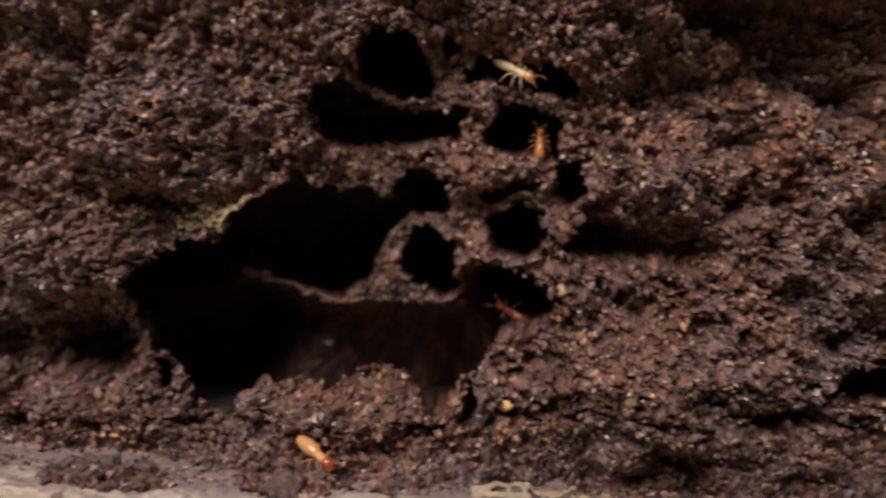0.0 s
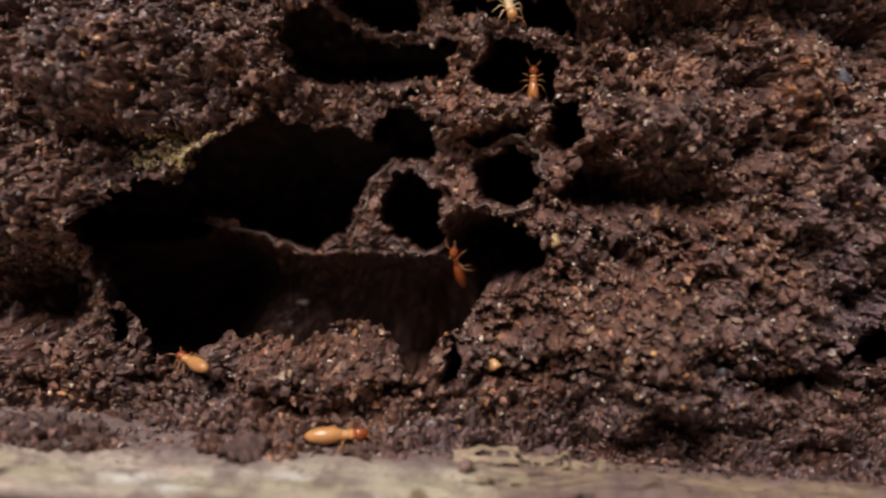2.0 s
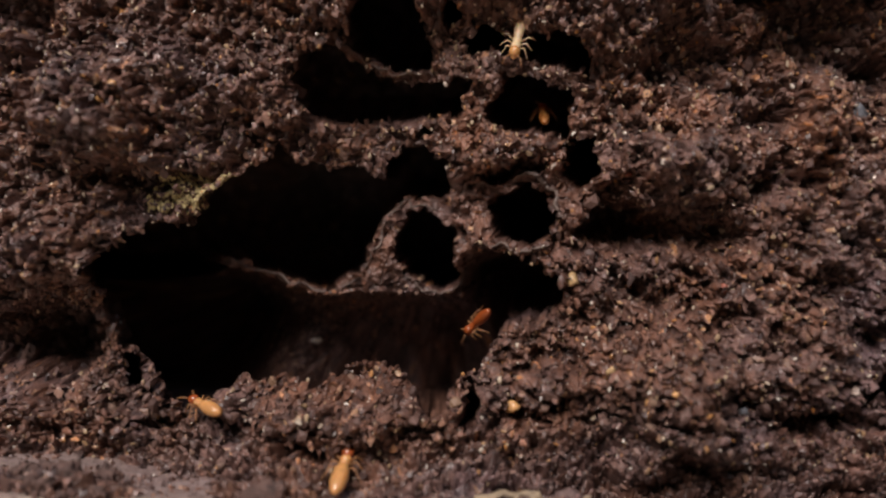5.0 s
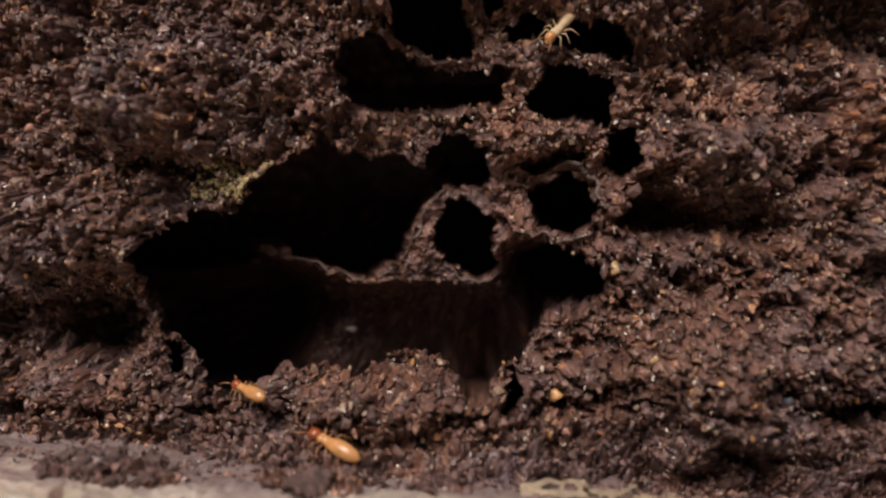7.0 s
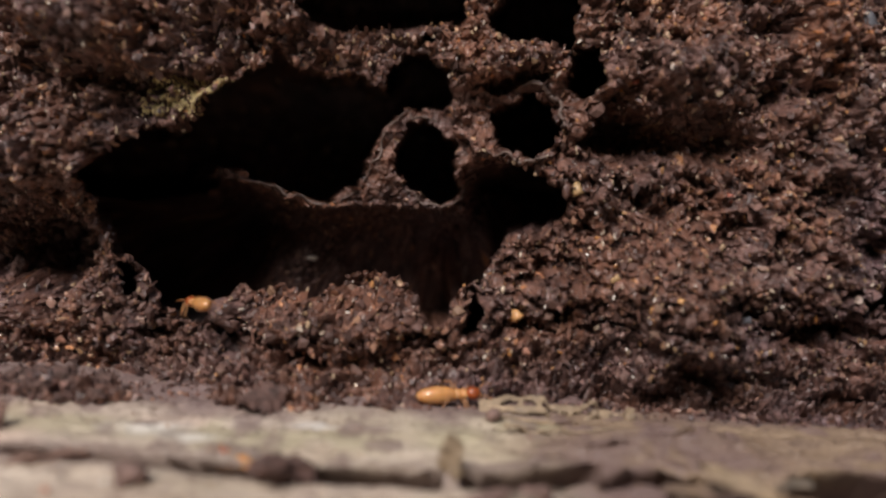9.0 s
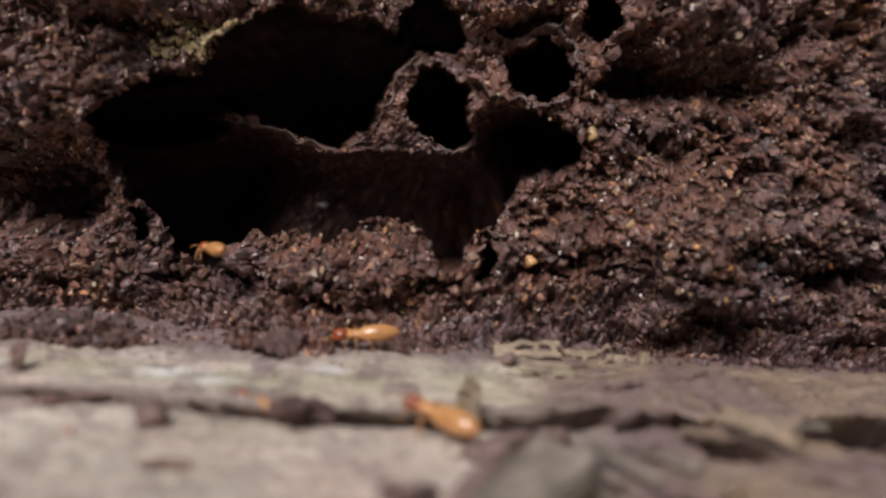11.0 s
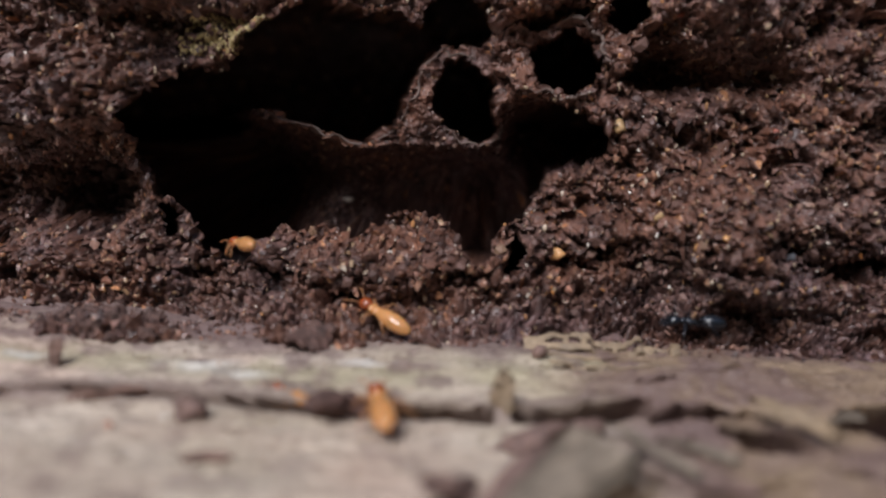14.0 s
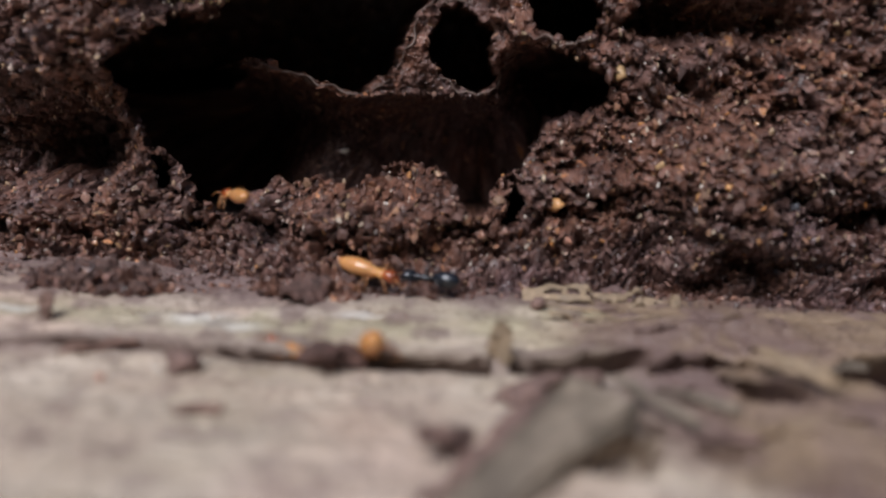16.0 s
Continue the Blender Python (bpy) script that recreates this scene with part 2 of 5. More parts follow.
FISSURE = [(-1.98, 0.56), (-1.86, 0.51), (-1.58, 0.42), (-1.32, 0.28), (-1.05, 0.24), (-1.10, 0.18), (-1.36, 0.20), (-1.62, 0.33), (-1.90, 0.42)]
SLIT = [(0.14, 2.66), (0.40, 2.72), (0.70, 2.80), (0.92, 2.82), (0.90, 2.70), (0.62, 2.64), (0.32, 2.56)]
HALL = [(-1.5, 3.52), (-1.42, 3.81), (-1.1, 3.82), (-0.91, 3.72), (-0.71, 3.58), (-0.5, 3.56), (-0.13, 3.57), (0.15, 3.56), (0.05, 3.22), (-0.62, 3.08), (-1.37, 3.12)]
LEDGES = [(0.45, 2.86, 0.60, 0.13, 0.36), (-0.45, 3.65, 0.5, 0.05, 0.10), (0.60, 2.62, 0.36, 0.07, 0.10)]
# lump at z 5.7: overhang added out of view to shade the upper right
LUMPS = [(-2.95, 3.15, 0.9, 0.65, 0.75), (-3.50, 2.08, 0.85, 0.42, 0.66), (-4.45, 1.98, 0.55, 0.34, 0.45), (1.95, 0.86, 1.35, 0.52, 0.58), (2.2, 0.30, 1.3, 0.26, 0.36), (-0.95, 0.56, 0.95, 0.22, 0.34), (-2.05, 0.52, 0.25, 0.22, 0.18),
         (3.0, 3.2, 1.0, 0.7, 0.2), (3.4, 5.7, 2.0, 1.2, 1.2), (1.98, 2.78, 0.62, 0.24, 0.42), (1.95, 2.48, 0.44, 0.16, 0.36), (-4.8, 3.0, 0.6, 0.7, 0.25), (-3.6, 0.5, 0.7, 0.25, 0.15)]
HOLLOWS = [(1.7, 2.13, 0.56, 0.19, 0.95), (1.42, 2.2, 0.22, 0.16, 0.4), (2.9, 3.65, 1, 0.5, 0.48), (3.15, 0.42, 0.55, 0.14, 0.4), (0.62, 0.4, 0.26, 0.1, 0.28),
           (2.63, 4.55, 0.5, 0.25, 0.9), (3.5, 4.3, 0.9, 0.6, 0.7), (2.85, 3.08, 0.34, 0.2, 0.4), (2.95, 2.6, 0.3, 0.14, 0.25), (2.43, 2.15, 0.16, 0.1, 0.2),
           (2.1, 3.7, 0.4, 0.25, 0.35), (3.9, 3.4, 0.4, 0.4, 0.4), (1.42, 2.42, 0.16, 0.12, 0.4)]
# folds and hollows beside and under the large chamber
FOLDS = [(-3.78, 1.12, 0.48, 0.36, 1.15), (-4.8, 1.72, 0.3, 0.32, 0.5), (-2.8, 2.64, 0.45, 0.08, 0.3), (-3.95, 3.75, 0.18, 0.6, 0.55), (-3.65, 2.85, 0.2, 0.26, 0.3),
         (-4.4, 1.05, 0.75, 0.3, 0.65), (-2.08, 0.45, 0.16, 0.05, 0.25), (-4.3, 4.35, 0.95, 0.26, 0.3), (0.14, 0.64, 0.1, 0.16, 0.6), (-2.35, 3.1, 0.3, 0.5, 0.2),
         (-3.9, 2, 0.3, 0.2, 0.25)]


def wall_depth(x, z):
    """How far back the wall lies (y) at x, z; the outer shell; the sideways spread of the caves; and where it is thin."""
    wx = x + 0.13 * fbm(x, z, 0.35, 5, 4, 0.6)
    wz = z + 0.13 * fbm(x, z, 0.35, 25, 4, 0.6)
    ux = x + 0.06 * fbm(x, z, 0.16, 7, 4, 0.65)
    uz = z + 0.06 * fbm(x, z, 0.16, 27, 4, 0.65)
    toe = -0.72 + 0.56 * smooth(-0.4, 1.5, x) + 0.22 * smooth(-2.0, -2.8, x)
    y = 0.42 + 0.10 * (z - 1) + toe * np.exp(-np.maximum(z, -0.06) / 0.34)
    for cx, cz, rx, rz, h in LUMPS:
        y = y - h * np.exp(-rho(x, z, (cx, cz, rx, rz)) ** 2 * 1.2)
    sag = 0.0
    for cx, cz, rx, rz, h, *power in HOLLOWS + FOLDS:
        more = h * np.exp(-rho(wx, wz, (cx, cz, rx, rz)) ** (power[0] if power else 2.8))
        y = y + more
        if power:
            sag = sag + 0.55 * more * smooth(cz + 0.4 * rz, cz - 0.5 * rz, z)
    y = y + 0.34 * fbm(x, z, 1.1, 40, 3) + 0.30 * fbm(x, z, 0.40, 50, 3)
    y = y + 0.9 * np.clip(sag, 0, 1) * fbm(x, 2 * z, 0.30, 52, 3)
    y = y + 0.34 * smooth(0.0, 0.05, within(ux, uz, FISSURE))
    shell = y.copy()
    # the upper galleries open in a shelf set back from the face
    back = smooth(-0.05, 0.25, inside(wx, wz, (0.1, 3.15, 1.45, 1.15)))
    y = y * (1 - back) + np.maximum(y, 1.0 + 0.12 * fbm(x, z, 0.4, 61)) * back
    for cx, cz, rx, rz, h in LEDGES:
        y = y - h * np.exp(-rho(wx, wz, (cx, cz, rx, rz)) ** 2 * 1.2)
    # the large torn-open chamber, undercut behind its rim, with a thin partition standing in it
    s = within(ux, uz, RIM)
    crest_z = np.interp(x, [-2.6, -2.2, -1.75, -1.45, -0.9, 0.0, 0.6], [1.80, 1.74, 1.58, 1.46, 1.49, 1.46, 1.5])
    under = np.clip((crest_z - z) / 0.8, 0, 1)
    near_wall = 0.45 * np.exp(-rho(x, z, (-1.55, 0.98, 0.75, 0.45)) ** 2)
    web = 1.10 + 0.15 * np.exp(-rho(x, z, (-0.3, 2.5, 0.5, 0.5)) ** 2) + 0.10 * fbm(x, z, 0.3, 71, 3)
    inner = np.maximum(web + 2.1 * under ** 0.6 * (1 - 0.15 * smooth(-1.1, 0.5, x) - near_wall + 0.25 * smooth(-1.8, -2.8, x)), y)
    open_in = smooth(0.0, 0.10, s)
    inner = inner + 2.2 * smooth(0.0, 0.55, within(x, z, POCKET)) * open_in
    add = (inner - y) * open_in
    y = y + add
    near = add * (1 - smooth(0.10, 0.34, s))
    dx = near * 0.20 * (x + 0.2)
    dz = -near * 0.50 * smooth(1.4, 0.9, z) + near * 0.12 * smooth(2.0, 2.6, z)
    thin = np.maximum(smooth(0.05, 0.2, s), 0.9 * back)
    add = 1.8 * smooth(0.0, 0.08, within(ux, uz, HALL)) * smooth(3.06, 3.34, z)
    y = y + add
    y = y + 0.45 * smooth(0.0, 0.06, within(ux, uz, SLIT))
    for e in GALLERIES:
        more = np.maximum(3.2 - 0.6 * (y - 1.0), 0.5) * smooth(0.0, 0.07, within(ux, uz, e)) * (open_in if e is UPPER else 1.0)
        y, add = y + more, add + more
    dz = np.where(z > 0.12, np.maximum(dz, 0.12 - z), dz)
    dx = dx + add * 0.16 * (x + 0.1)
    dz = dz - sag
    dz = dz + add * 0.13 * (z - 2.3)
    return y, shell, dx, dz, thin, (inner - web) * open_in


def wall_surface(x, z):
    """The wall with all its crumbs: place (cm), crumb number and how deep in a cave it lies."""
    y, shell, dx, dz, thin, hang = wall_depth(x, z)
    cave = smooth(0.5, 1.6, y - shell)
    v = z - 0.9 * np.exp(-np.maximum(z, -0.5) / 0.34) - np.clip(hang, 0, 4)
    qx, qz = x + 0.06 * fbm(x, v, 0.12, 81), v + 0.06 * fbm(x, v, 0.12, 83)
    g0, id0 = crumbs(qx, qz, 0.36, 99)
    g1, id1 = crumbs(qx, qz, 0.17, 90)
    g2, id2 = crumbs(qx, qz, 0.080, 95)
    g3, id3 = crumbs(x, v, 0.040, 97)
    patch = smooth(-0.3, 0.3, fbm(x, z, 0.7, 33, 3))
    amp = (1 - 0.65 * cave) * (1 - 0.45 * thin)
    bump_h = amp * (0.15 * g0 * id0 ** 1.5 + 0.085 * g1 * (0.15 + id1) * (0.4 + patch) + 0.055 * g2 * (0.25 + id2) * (0.6 + 0.8 * patch) + 0.026 * g3 * id3)
    bump_h = bump_h + amp * (0.10 * fbm(x, v, 0.07, 110, 3, 0.7) + 0.14 * fbm(x, v, 0.30, 112, 3, 0.6))
    bump_h = bump_h - amp * (0.10 * smooth(0.12, 0.42, fbm(x, v, 0.20, 114, 3, 0.6)) + 0.06 * smooth(0.15, 0.4, fbm(x, v, 0.09, 116, 2)))
    grain = np.clip(0.55 * id2 + 0.25 * id1 + 0.2 * id3, 0, 1)
    grain = np.where(id3 > 0.965, 0.80 + 0.2 * lattice(np.floor(id3 * 1e5), np.floor(id3 * 7e4), 5), grain * 0.8)
    # crumbs stand out along the slope of the foot
    lean = 0.75 * smooth(0.75, 0.1, z)
    y = y - bump_h * np.sqrt(1 - lean ** 2)
    dx = dx + 0.045 * fbm(x, v, 0.10, 120, 3, 0.7)
    dz = dz + 0.045 * fbm(x, v, 0.10, 130, 3, 0.7) + bump_h * lean
    return np.stack([x + dx, y, z + dz], -1), grain, cave


def build_wall():
    xs = np.concatenate([np.linspace(-14, -5.95, 24), np.arange(-5.9, 4.4, 0.0095), np.linspace(4.45, 12, 24)])
    zs = np.concatenate([[-0.9, -0.6], np.arange(-0.4, 5.15, 0.0095), np.linspace(5.2, 10, 18)])
    x, z = np.meshgrid(xs, zs)
    co, grain, cave = wall_surface(x, z)
    # the shell closes far behind, and below in the ground
    co[0, :, 2] = -7.0
    edge = np.zeros(x.shape, bool)
    edge[0, :] = edge[-1, :] = edge[:, 0] = edge[:, -1] = True
    co[edge, 1] = 9.0
    ob = sheet("nest_wall", co * CM, len(xs), len(zs), {"grain": grain}, SOIL)
    return tagged(ob, "dark brown crumbly termite nest wall with torn-open chambers", "nest wall", kind="structure")


nest_wall = build_wall()


# ---- the log ----
def crack_wander(x):
    return 0.12 * fbm(x, 0 * x, 0.9, 230, 4) - 0.10 * smooth(-1.0, 0.5, x)


def log_height(x, y):
    """Height of the log's top at x, y; and how far it sinks in cracks and pits."""
    one = np.ones_like(y)
    line = y + 1.90 + crack_wander(x)
    z = -0.05 * x + 0.06 * fbm(x * 0.4, y, 0.9, 200, 4) + 0.030 * fbm(x * 0.25, y, 0.14, 210, 4, 0.6) + 0.014 * fbm(x, y, 0.06, 220, 3)
    z = z - 0.04 * np.maximum(-4.0 - y, 0) ** 1.5
    z = z - 0.05 * smooth(0.05, -0.05, line) * (1 - smooth(0.6, 1.6, x))
    wide = 0.026 + 0.06 * smooth(-2.4, -0.5, x) + 0.025 * fbm(x, 0 * one, 0.4, 235, 2)
    run = smooth(-5, -4, x) * (1 - smooth(0.60, 1.0, x)) * smooth(0.05, 0.12, np.abs(x + 0.02))
    dark = run * (1 - smooth(wide * 0.45, wide * 1.1, np.abs(line)))
    sink = 1.3 * dark * (0.4 + 0.6 * smooth(-1.5, -0.3, x))
    l2 = y + 1.79 - 0.30 * (x - 1.28) + 0.06 * fbm(x, 0 * one, 0.4, 240, 3)
    sink = sink + 0.9 * (1 - smooth(0.035, 0.08, np.abs(l2))) * smooth(0.90, 1.1, x) * (1 - smooth(1.5, 1.7, x))
    wx = x + 0.12 * fbm(x, y, 0.25, 260)
    for cx, cy, rx, ry, d, a in ((2.72, -1.82, 0.50, 0.30, 0.8, 0), (1.62, -2.18, 0.28, 0.15, 0.35, -25), (0.76, -2.67, 0.28, 0.07, 0.35, -50), (0.85, -0.60, 0.16, 0.05, 0.15, -4), (1.2, -0.62, 0.12, 0.05, 0.15, 0),
                                 (0.73, -1.85, 0.14, 0.03, 0.3, 0), (1.23, -1.35, 0.32, 0.025, 0.15, 12), (1.10, -2.93, 0.14, 0.03, 0.15, 0), (1.50, -2.79, 0.24, 0.025, 0.14, 8), (0.52, -1.05, 0.24, 0.03, 0.12, 2),
                                 (1.05, -0.85, 0.35, 0.03, 0.10, 0), (1.9, -1.1, 0.4, 0.025, 0.1, -4), (2.1, -2.6, 0.3, 0.03, 0.12, -6), (1.15, -2.3, 0.2, 0.04, 0.15, -15), (0.58, -3.02, 0.30, 0.16, 0.22, 30), (1.0, -2.15, 0.16, 0.03, 0.12, -20)):
        sink = sink + d * (1 - smooth(0.6, 1.1, rho(wx, y + 0.05 * fbm(x, y, 0.2, 262), (cx, cy, rx, ry, a))))
    # raised torn fibres on the side by the knot
    torn = smooth(0.0, 1.0, x) * smooth(-0.4, -1.2, y)
    lift = fbm(x * 0.35 + 0.5 * y, y, 0.35, 270, 4, 0.6)
    z = z + torn * (0.09 * lift + 0.07 * np.abs(fbm(x * 0.3 + 0.3 * y, y, 0.22, 275, 3)) + 0.05 * np.abs(fbm(x * 0.2 + 0.2 * y, y, 0.08, 277, 3, 0.6)))
    z = z - 0.22 * smooth(-0.50, -0.42, y + 0.10 * fbm(x, 0 * one, 0.3, 278, 3)) * smooth(1.0, 1.3, x)
    return z - sink, sink


def build_log():
    xs = np.concatenate([np.linspace(-16, -5.6, 20), np.arange(-5.5, 4.6, 0.016), np.linspace(4.7, 16, 20)])
    ys = np.concatenate([np.linspace(-18, -4.7, 30), np.arange(-4.6, 0.5, 0.014), np.linspace(0.6, 3.0, 6)])
    x, y = np.meshgrid(xs, ys)
    y = y - crack_wander(x) * np.exp(-((y + 1.9) / 0.7) ** 2)
    z, sink = log_height(x, y)
    dirt_shade = smooth(-1.35, -0.65, y + 0.35 * fbm(x, y, 0.5, 280, 4) - 0.42 * smooth(-0.3, 0.9, x) - 0.35 * smooth(-2.6, -3.6, x)) * 0.85
    dirt_shade = np.maximum(dirt_shade, (0.35 + 0.3 * smooth(-2.0, -1.6, y)) * smooth(0.0, 0.35, fbm(x, y, 0.25, 290, 4)))
    dirt_shade = np.maximum(dirt_shade, 0.70 * smooth(0.2, 1.0, x) * smooth(-0.8, -1.4, y) * smooth(-0.3, 0.2, fbm(x * 0.5, y, 0.4, 295, 4)))
    # floors of cracks and pits coloured dark: their shade is painted in
    dirt_shade = np.maximum(dirt_shade, 0.9 * smooth(0.10, 0.4, sink))
    dirt_shade = np.maximum(dirt_shade, 0.6 * (1 - smooth(0.03, 0.20, np.abs(y + 1.90 + crack_wander(x) + 0.05 * fbm(x, y, 0.2, 298)))) * smooth(0.9, 0.4, x))
    g, who = crumbs(x, y, 0.08, 300)
    z = z + dirt_shade * 0.018 * g * who
    tan = 0.95 * smooth(0.0, 0.9, x + 0.3 * fbm(x, y, 0.5, 297, 3) + 0.25 * (y + 1.0))
    film = 0.0
    for cx, cy, rx, ry in ((-3.45, -1.38, 0.30, 0.10), (-1.95, -1.50, 0.35, 0.12), (-1.0, -1.12, 0.26, 0.08), (-2.2, -1.35, 0.4, 0.2)):
        film = np.maximum(film, 1 - smooth(0.2, 1.1, rho(x + 0.15 * fbm(x, y, 0.2, 310), y + 0.1 * fbm(x, y, 0.15, 312), (cx, cy, rx, ry))))
    # cracks run back under their far side
    z[0, :] = z[-1, :] = z[:, 0] = z[:, -1] = -7.0
    moss = 0.0
    for cx, cy, rx, ry in ((-3.2, -1.40, 1.6, 0.30), (-1.4, -1.42, 1.5, 0.28), (-0.08, -1.25, 0.32, 0.40), (0.6, -0.95, 0.4, 0.2)):
        moss = np.maximum(moss, 0.6 * (1 - smooth(0.3, 1.1, rho(x + 0.25 * fbm(x, y, 0.3, 320), y + 0.2 * fbm(x, y, 0.25, 322), (cx, cy, rx, ry)))))
    co = np.stack([x, y + 0.95 * sink, z], -1) * CM
    ob = sheet("log_top", co, len(xs), len(ys), {"dirt_shade": dirt_shade, "tan": tan, "film": 0.6 * film * (1 - dirt_shade), "moss": moss * (1 - dirt_shade)}, WOOD)
    return tagged(ob, "weathered grey-tan cracked log surface with dark soil dust", "log surface", kind="structure")


build_log()


# ---- surroundings, unseen: forest floor, and a dark ring added to block low sky ----
def surroundings():
    m, nt, b = nodes_of("leaf_litter")
    nt.links.new(ramp(nt, noise_tex(nt, 14, 5, 0.7), [(0.3, (0.03, 0.022, 0.015)), (0.5, (0.075, 0.055, 0.035)), (0.7, (0.06, 0.065, 0.03))]), b.inputs["Base Color"])
    b.inputs["Roughness"].default_value = 0.85
    bm = bmesh.new()
    bmesh.ops.create_circle(bm, cap_ends=True, radius=60.0, segments=64)
    me = bpy.data.meshes.new("ground")
    bm.to_mesh(me)
    bm.free()
    me.materials.append(m)
    g = tagged(new("ground", me), "brown leaf-littered forest floor round the log", "ground", kind="structure")
    g.location = (0, 0, -0.07)
    # made-up ring: cuts low frontal skylight so the chambers stay dark
    m, nt, b = nodes_of("sky_blocker")
    nt.links.new(ramp(nt, noise_tex(nt, 2.2, 6, 0.7), [(0.3, (0.010, 0.014, 0.007)), (0.55, (0.035, 0.05, 0.02)), (0.75, (0.07, 0.085, 0.035))]), b.inputs["Base Color"])
    b.inputs["Roughness"].default_value = 0.9
    bm = bmesh.new()
    n, rows = 96, []
    for z, r in ((-0.1, 3.4), (0.5, 3.6), (1.4, 3.9), (2.4, 4.4), (3.4, 5.0)):
        ring = []
        for k in range(n):
            a = 2 * math.pi * k / n
            w = 1 + 0.12 * noise.noise(Vector((math.cos(a) * 4, math.sin(a) * 4, z)))
            top = (0.8 * noise.noise(Vector((math.cos(a) * 6, math.sin(a) * 6, 7)))) if z > 3 else 0
            ring.append(bm.verts.new((math.cos(a) * r * w, math.sin(a) * r * w, z + top)))
        rows.append(ring)
    for p, q in zip(rows, rows[1:]):
        for k in range(n):
            bm.faces.new((p[k], p[(k + 1) % n], q[(k + 1) % n], q[k]))
    me = bpy.data.meshes.new("backdrop")
    bm.to_mesh(me)
    bm.free()
    me.materials.append(m)
    tagged(new("backdrop", me), "unseen dark ring added all round the log to block low sky light", "undergrowth", kind="structure")


surroundings()


# ---- insects ----
def part(name, bm, material, parent, label=""):
    me = bpy.data.meshes.new(name)
    bm.to_mesh(me)
    bm.free()
    me.materials.append(material)
    for p in me.polygons:
        p.use_smooth = True
    ob = new(name, me)
    ob.parent = parent
    return tagged(ob, label)


def blob(bm, at, radii, seg=14, turn=0.0, rings=None):
    """A rounded body piece; rings adds shallow cross folds."""
    vs = bmesh.ops.create_uvsphere(bm, u_segments=seg, v_segments=seg, radius=1.0)["verts"]
    for v in vs:
        x, y, z = v.co.z, v.co.x, v.co.y
        k = 1.0
        if rings:
            k = 1.0 - 0.05 * abs(math.sin(x * rings))
        x, y, z = x * radii[0], y * radii[1] * k, z * radii[2] * k
        c, s = math.cos(turn), math.sin(turn)
        v.co = Vector((at[0] + x * c - z * s, at[1] + y, at[2] + x * s + z * c))


def limb(points, r0, r1, seg=6):
    bm = bmesh.new()
    rows = []
    n = len(points)
    for k, p in enumerate(points):
        a = Vector(points[max(k - 1, 0)])
        b = Vector(points[min(k + 1, n - 1)])
        q = (b - a).to_track_quat('Z', 'Y')
        r = r0 + (r1 - r0) * k / (n - 1)
        rows.append([bm.verts.new(Vector(p) + q @ Vector((r * math.cos(2 * math.pi * j / seg), r * math.sin(2 * math.pi * j / seg), 0))) for j in range(seg)])
    for a, b in zip(rows, rows[1:]):
        for j in range(seg):
            bm.faces.new((a[j], a[(j + 1) % seg], b[(j + 1) % seg], b[j]))
    bm.faces.new(rows[0][::-1])
    bm.faces.new(rows[-1])
    return bm


def scaled(bm, k):
    bmesh.ops.scale(bm, vec=(k, k, k), verts=bm.verts)
    return bm


def termite(label, length, body=None, head=None, plump=1.0, limbs=None):
    """A termite that looks along +x, its feet on z = 0; length in cm."""
    k = length * CM
    root = tagged(new("termite"), label, "termite", "termites at the nest")
    bm = bmesh.new()
    blob(bm, (-0.20, 0, 0.155), (0.32, 0.130 * plump, 0.125 * plump), 20, 0.04, 13)
    part("abdomen", scaled(bm, k), body or AMBER, root)
    bm = bmesh.new()
    blob(bm, (0.12, 0, 0.17), (0.075, 0.085, 0.07), 12)
    blob(bm, (0.20, 0, 0.18), (0.07, 0.095, 0.065), 12)
    blob(bm, (0.06, 0, 0.165), (0.06, 0.09, 0.07), 12)
    part("thorax", scaled(bm, k), body or AMBER, root)
    bm = bmesh.new()
    blob(bm, (0.345, 0, 0.18), (0.115, 0.105, 0.095), 16, -0.25)
    blob(bm, (0.44, 0.0, 0.145), (0.045, 0.06, 0.035), 10, -0.4)
    hd = part("head", scaled(bm, k), head or RUST, root, "glossy reddish-brown head")
    for s in (-1, 1):
        pts = [(0.43, 0.05 * s, 0.19), (0.47, 0.09 * s, 0.23), (0.53, 0.13 * s, 0.24), (0.60, 0.16 * s, 0.22), (0.67, 0.17 * s, 0.19)]
        part("antenna", scaled(limb(pts, 0.011, 0.007), k), LIMB, hd)
        part("mandible", scaled(limb([(0.47, 0.035 * s, 0.135), (0.505, 0.03 * s, 0.125), (0.52, 0.008 * s, 0.12)], 0.016, 0.004), k), DARK_EYE, hd, "dark mandible")
        for x0, x1, out in ((0.20, 0.33, 0.26), (0.13, 0.12, 0.31), (0.06, -0.14, 0.33)):
            pts = [(x0, 0.06 * s, 0.13), (x0 + (x1 - x0) * 0.4, (0.06 + out * 0.4) * s, 0.20), (x0 + (x1 - x0) * 0.85, (out * 0.85) * s, 0.08), (x1, out * s, 0.0)]
            part("leg", scaled(limb(pts, 0.016, 0.006), k), limbs or LIMB, root)
    return root


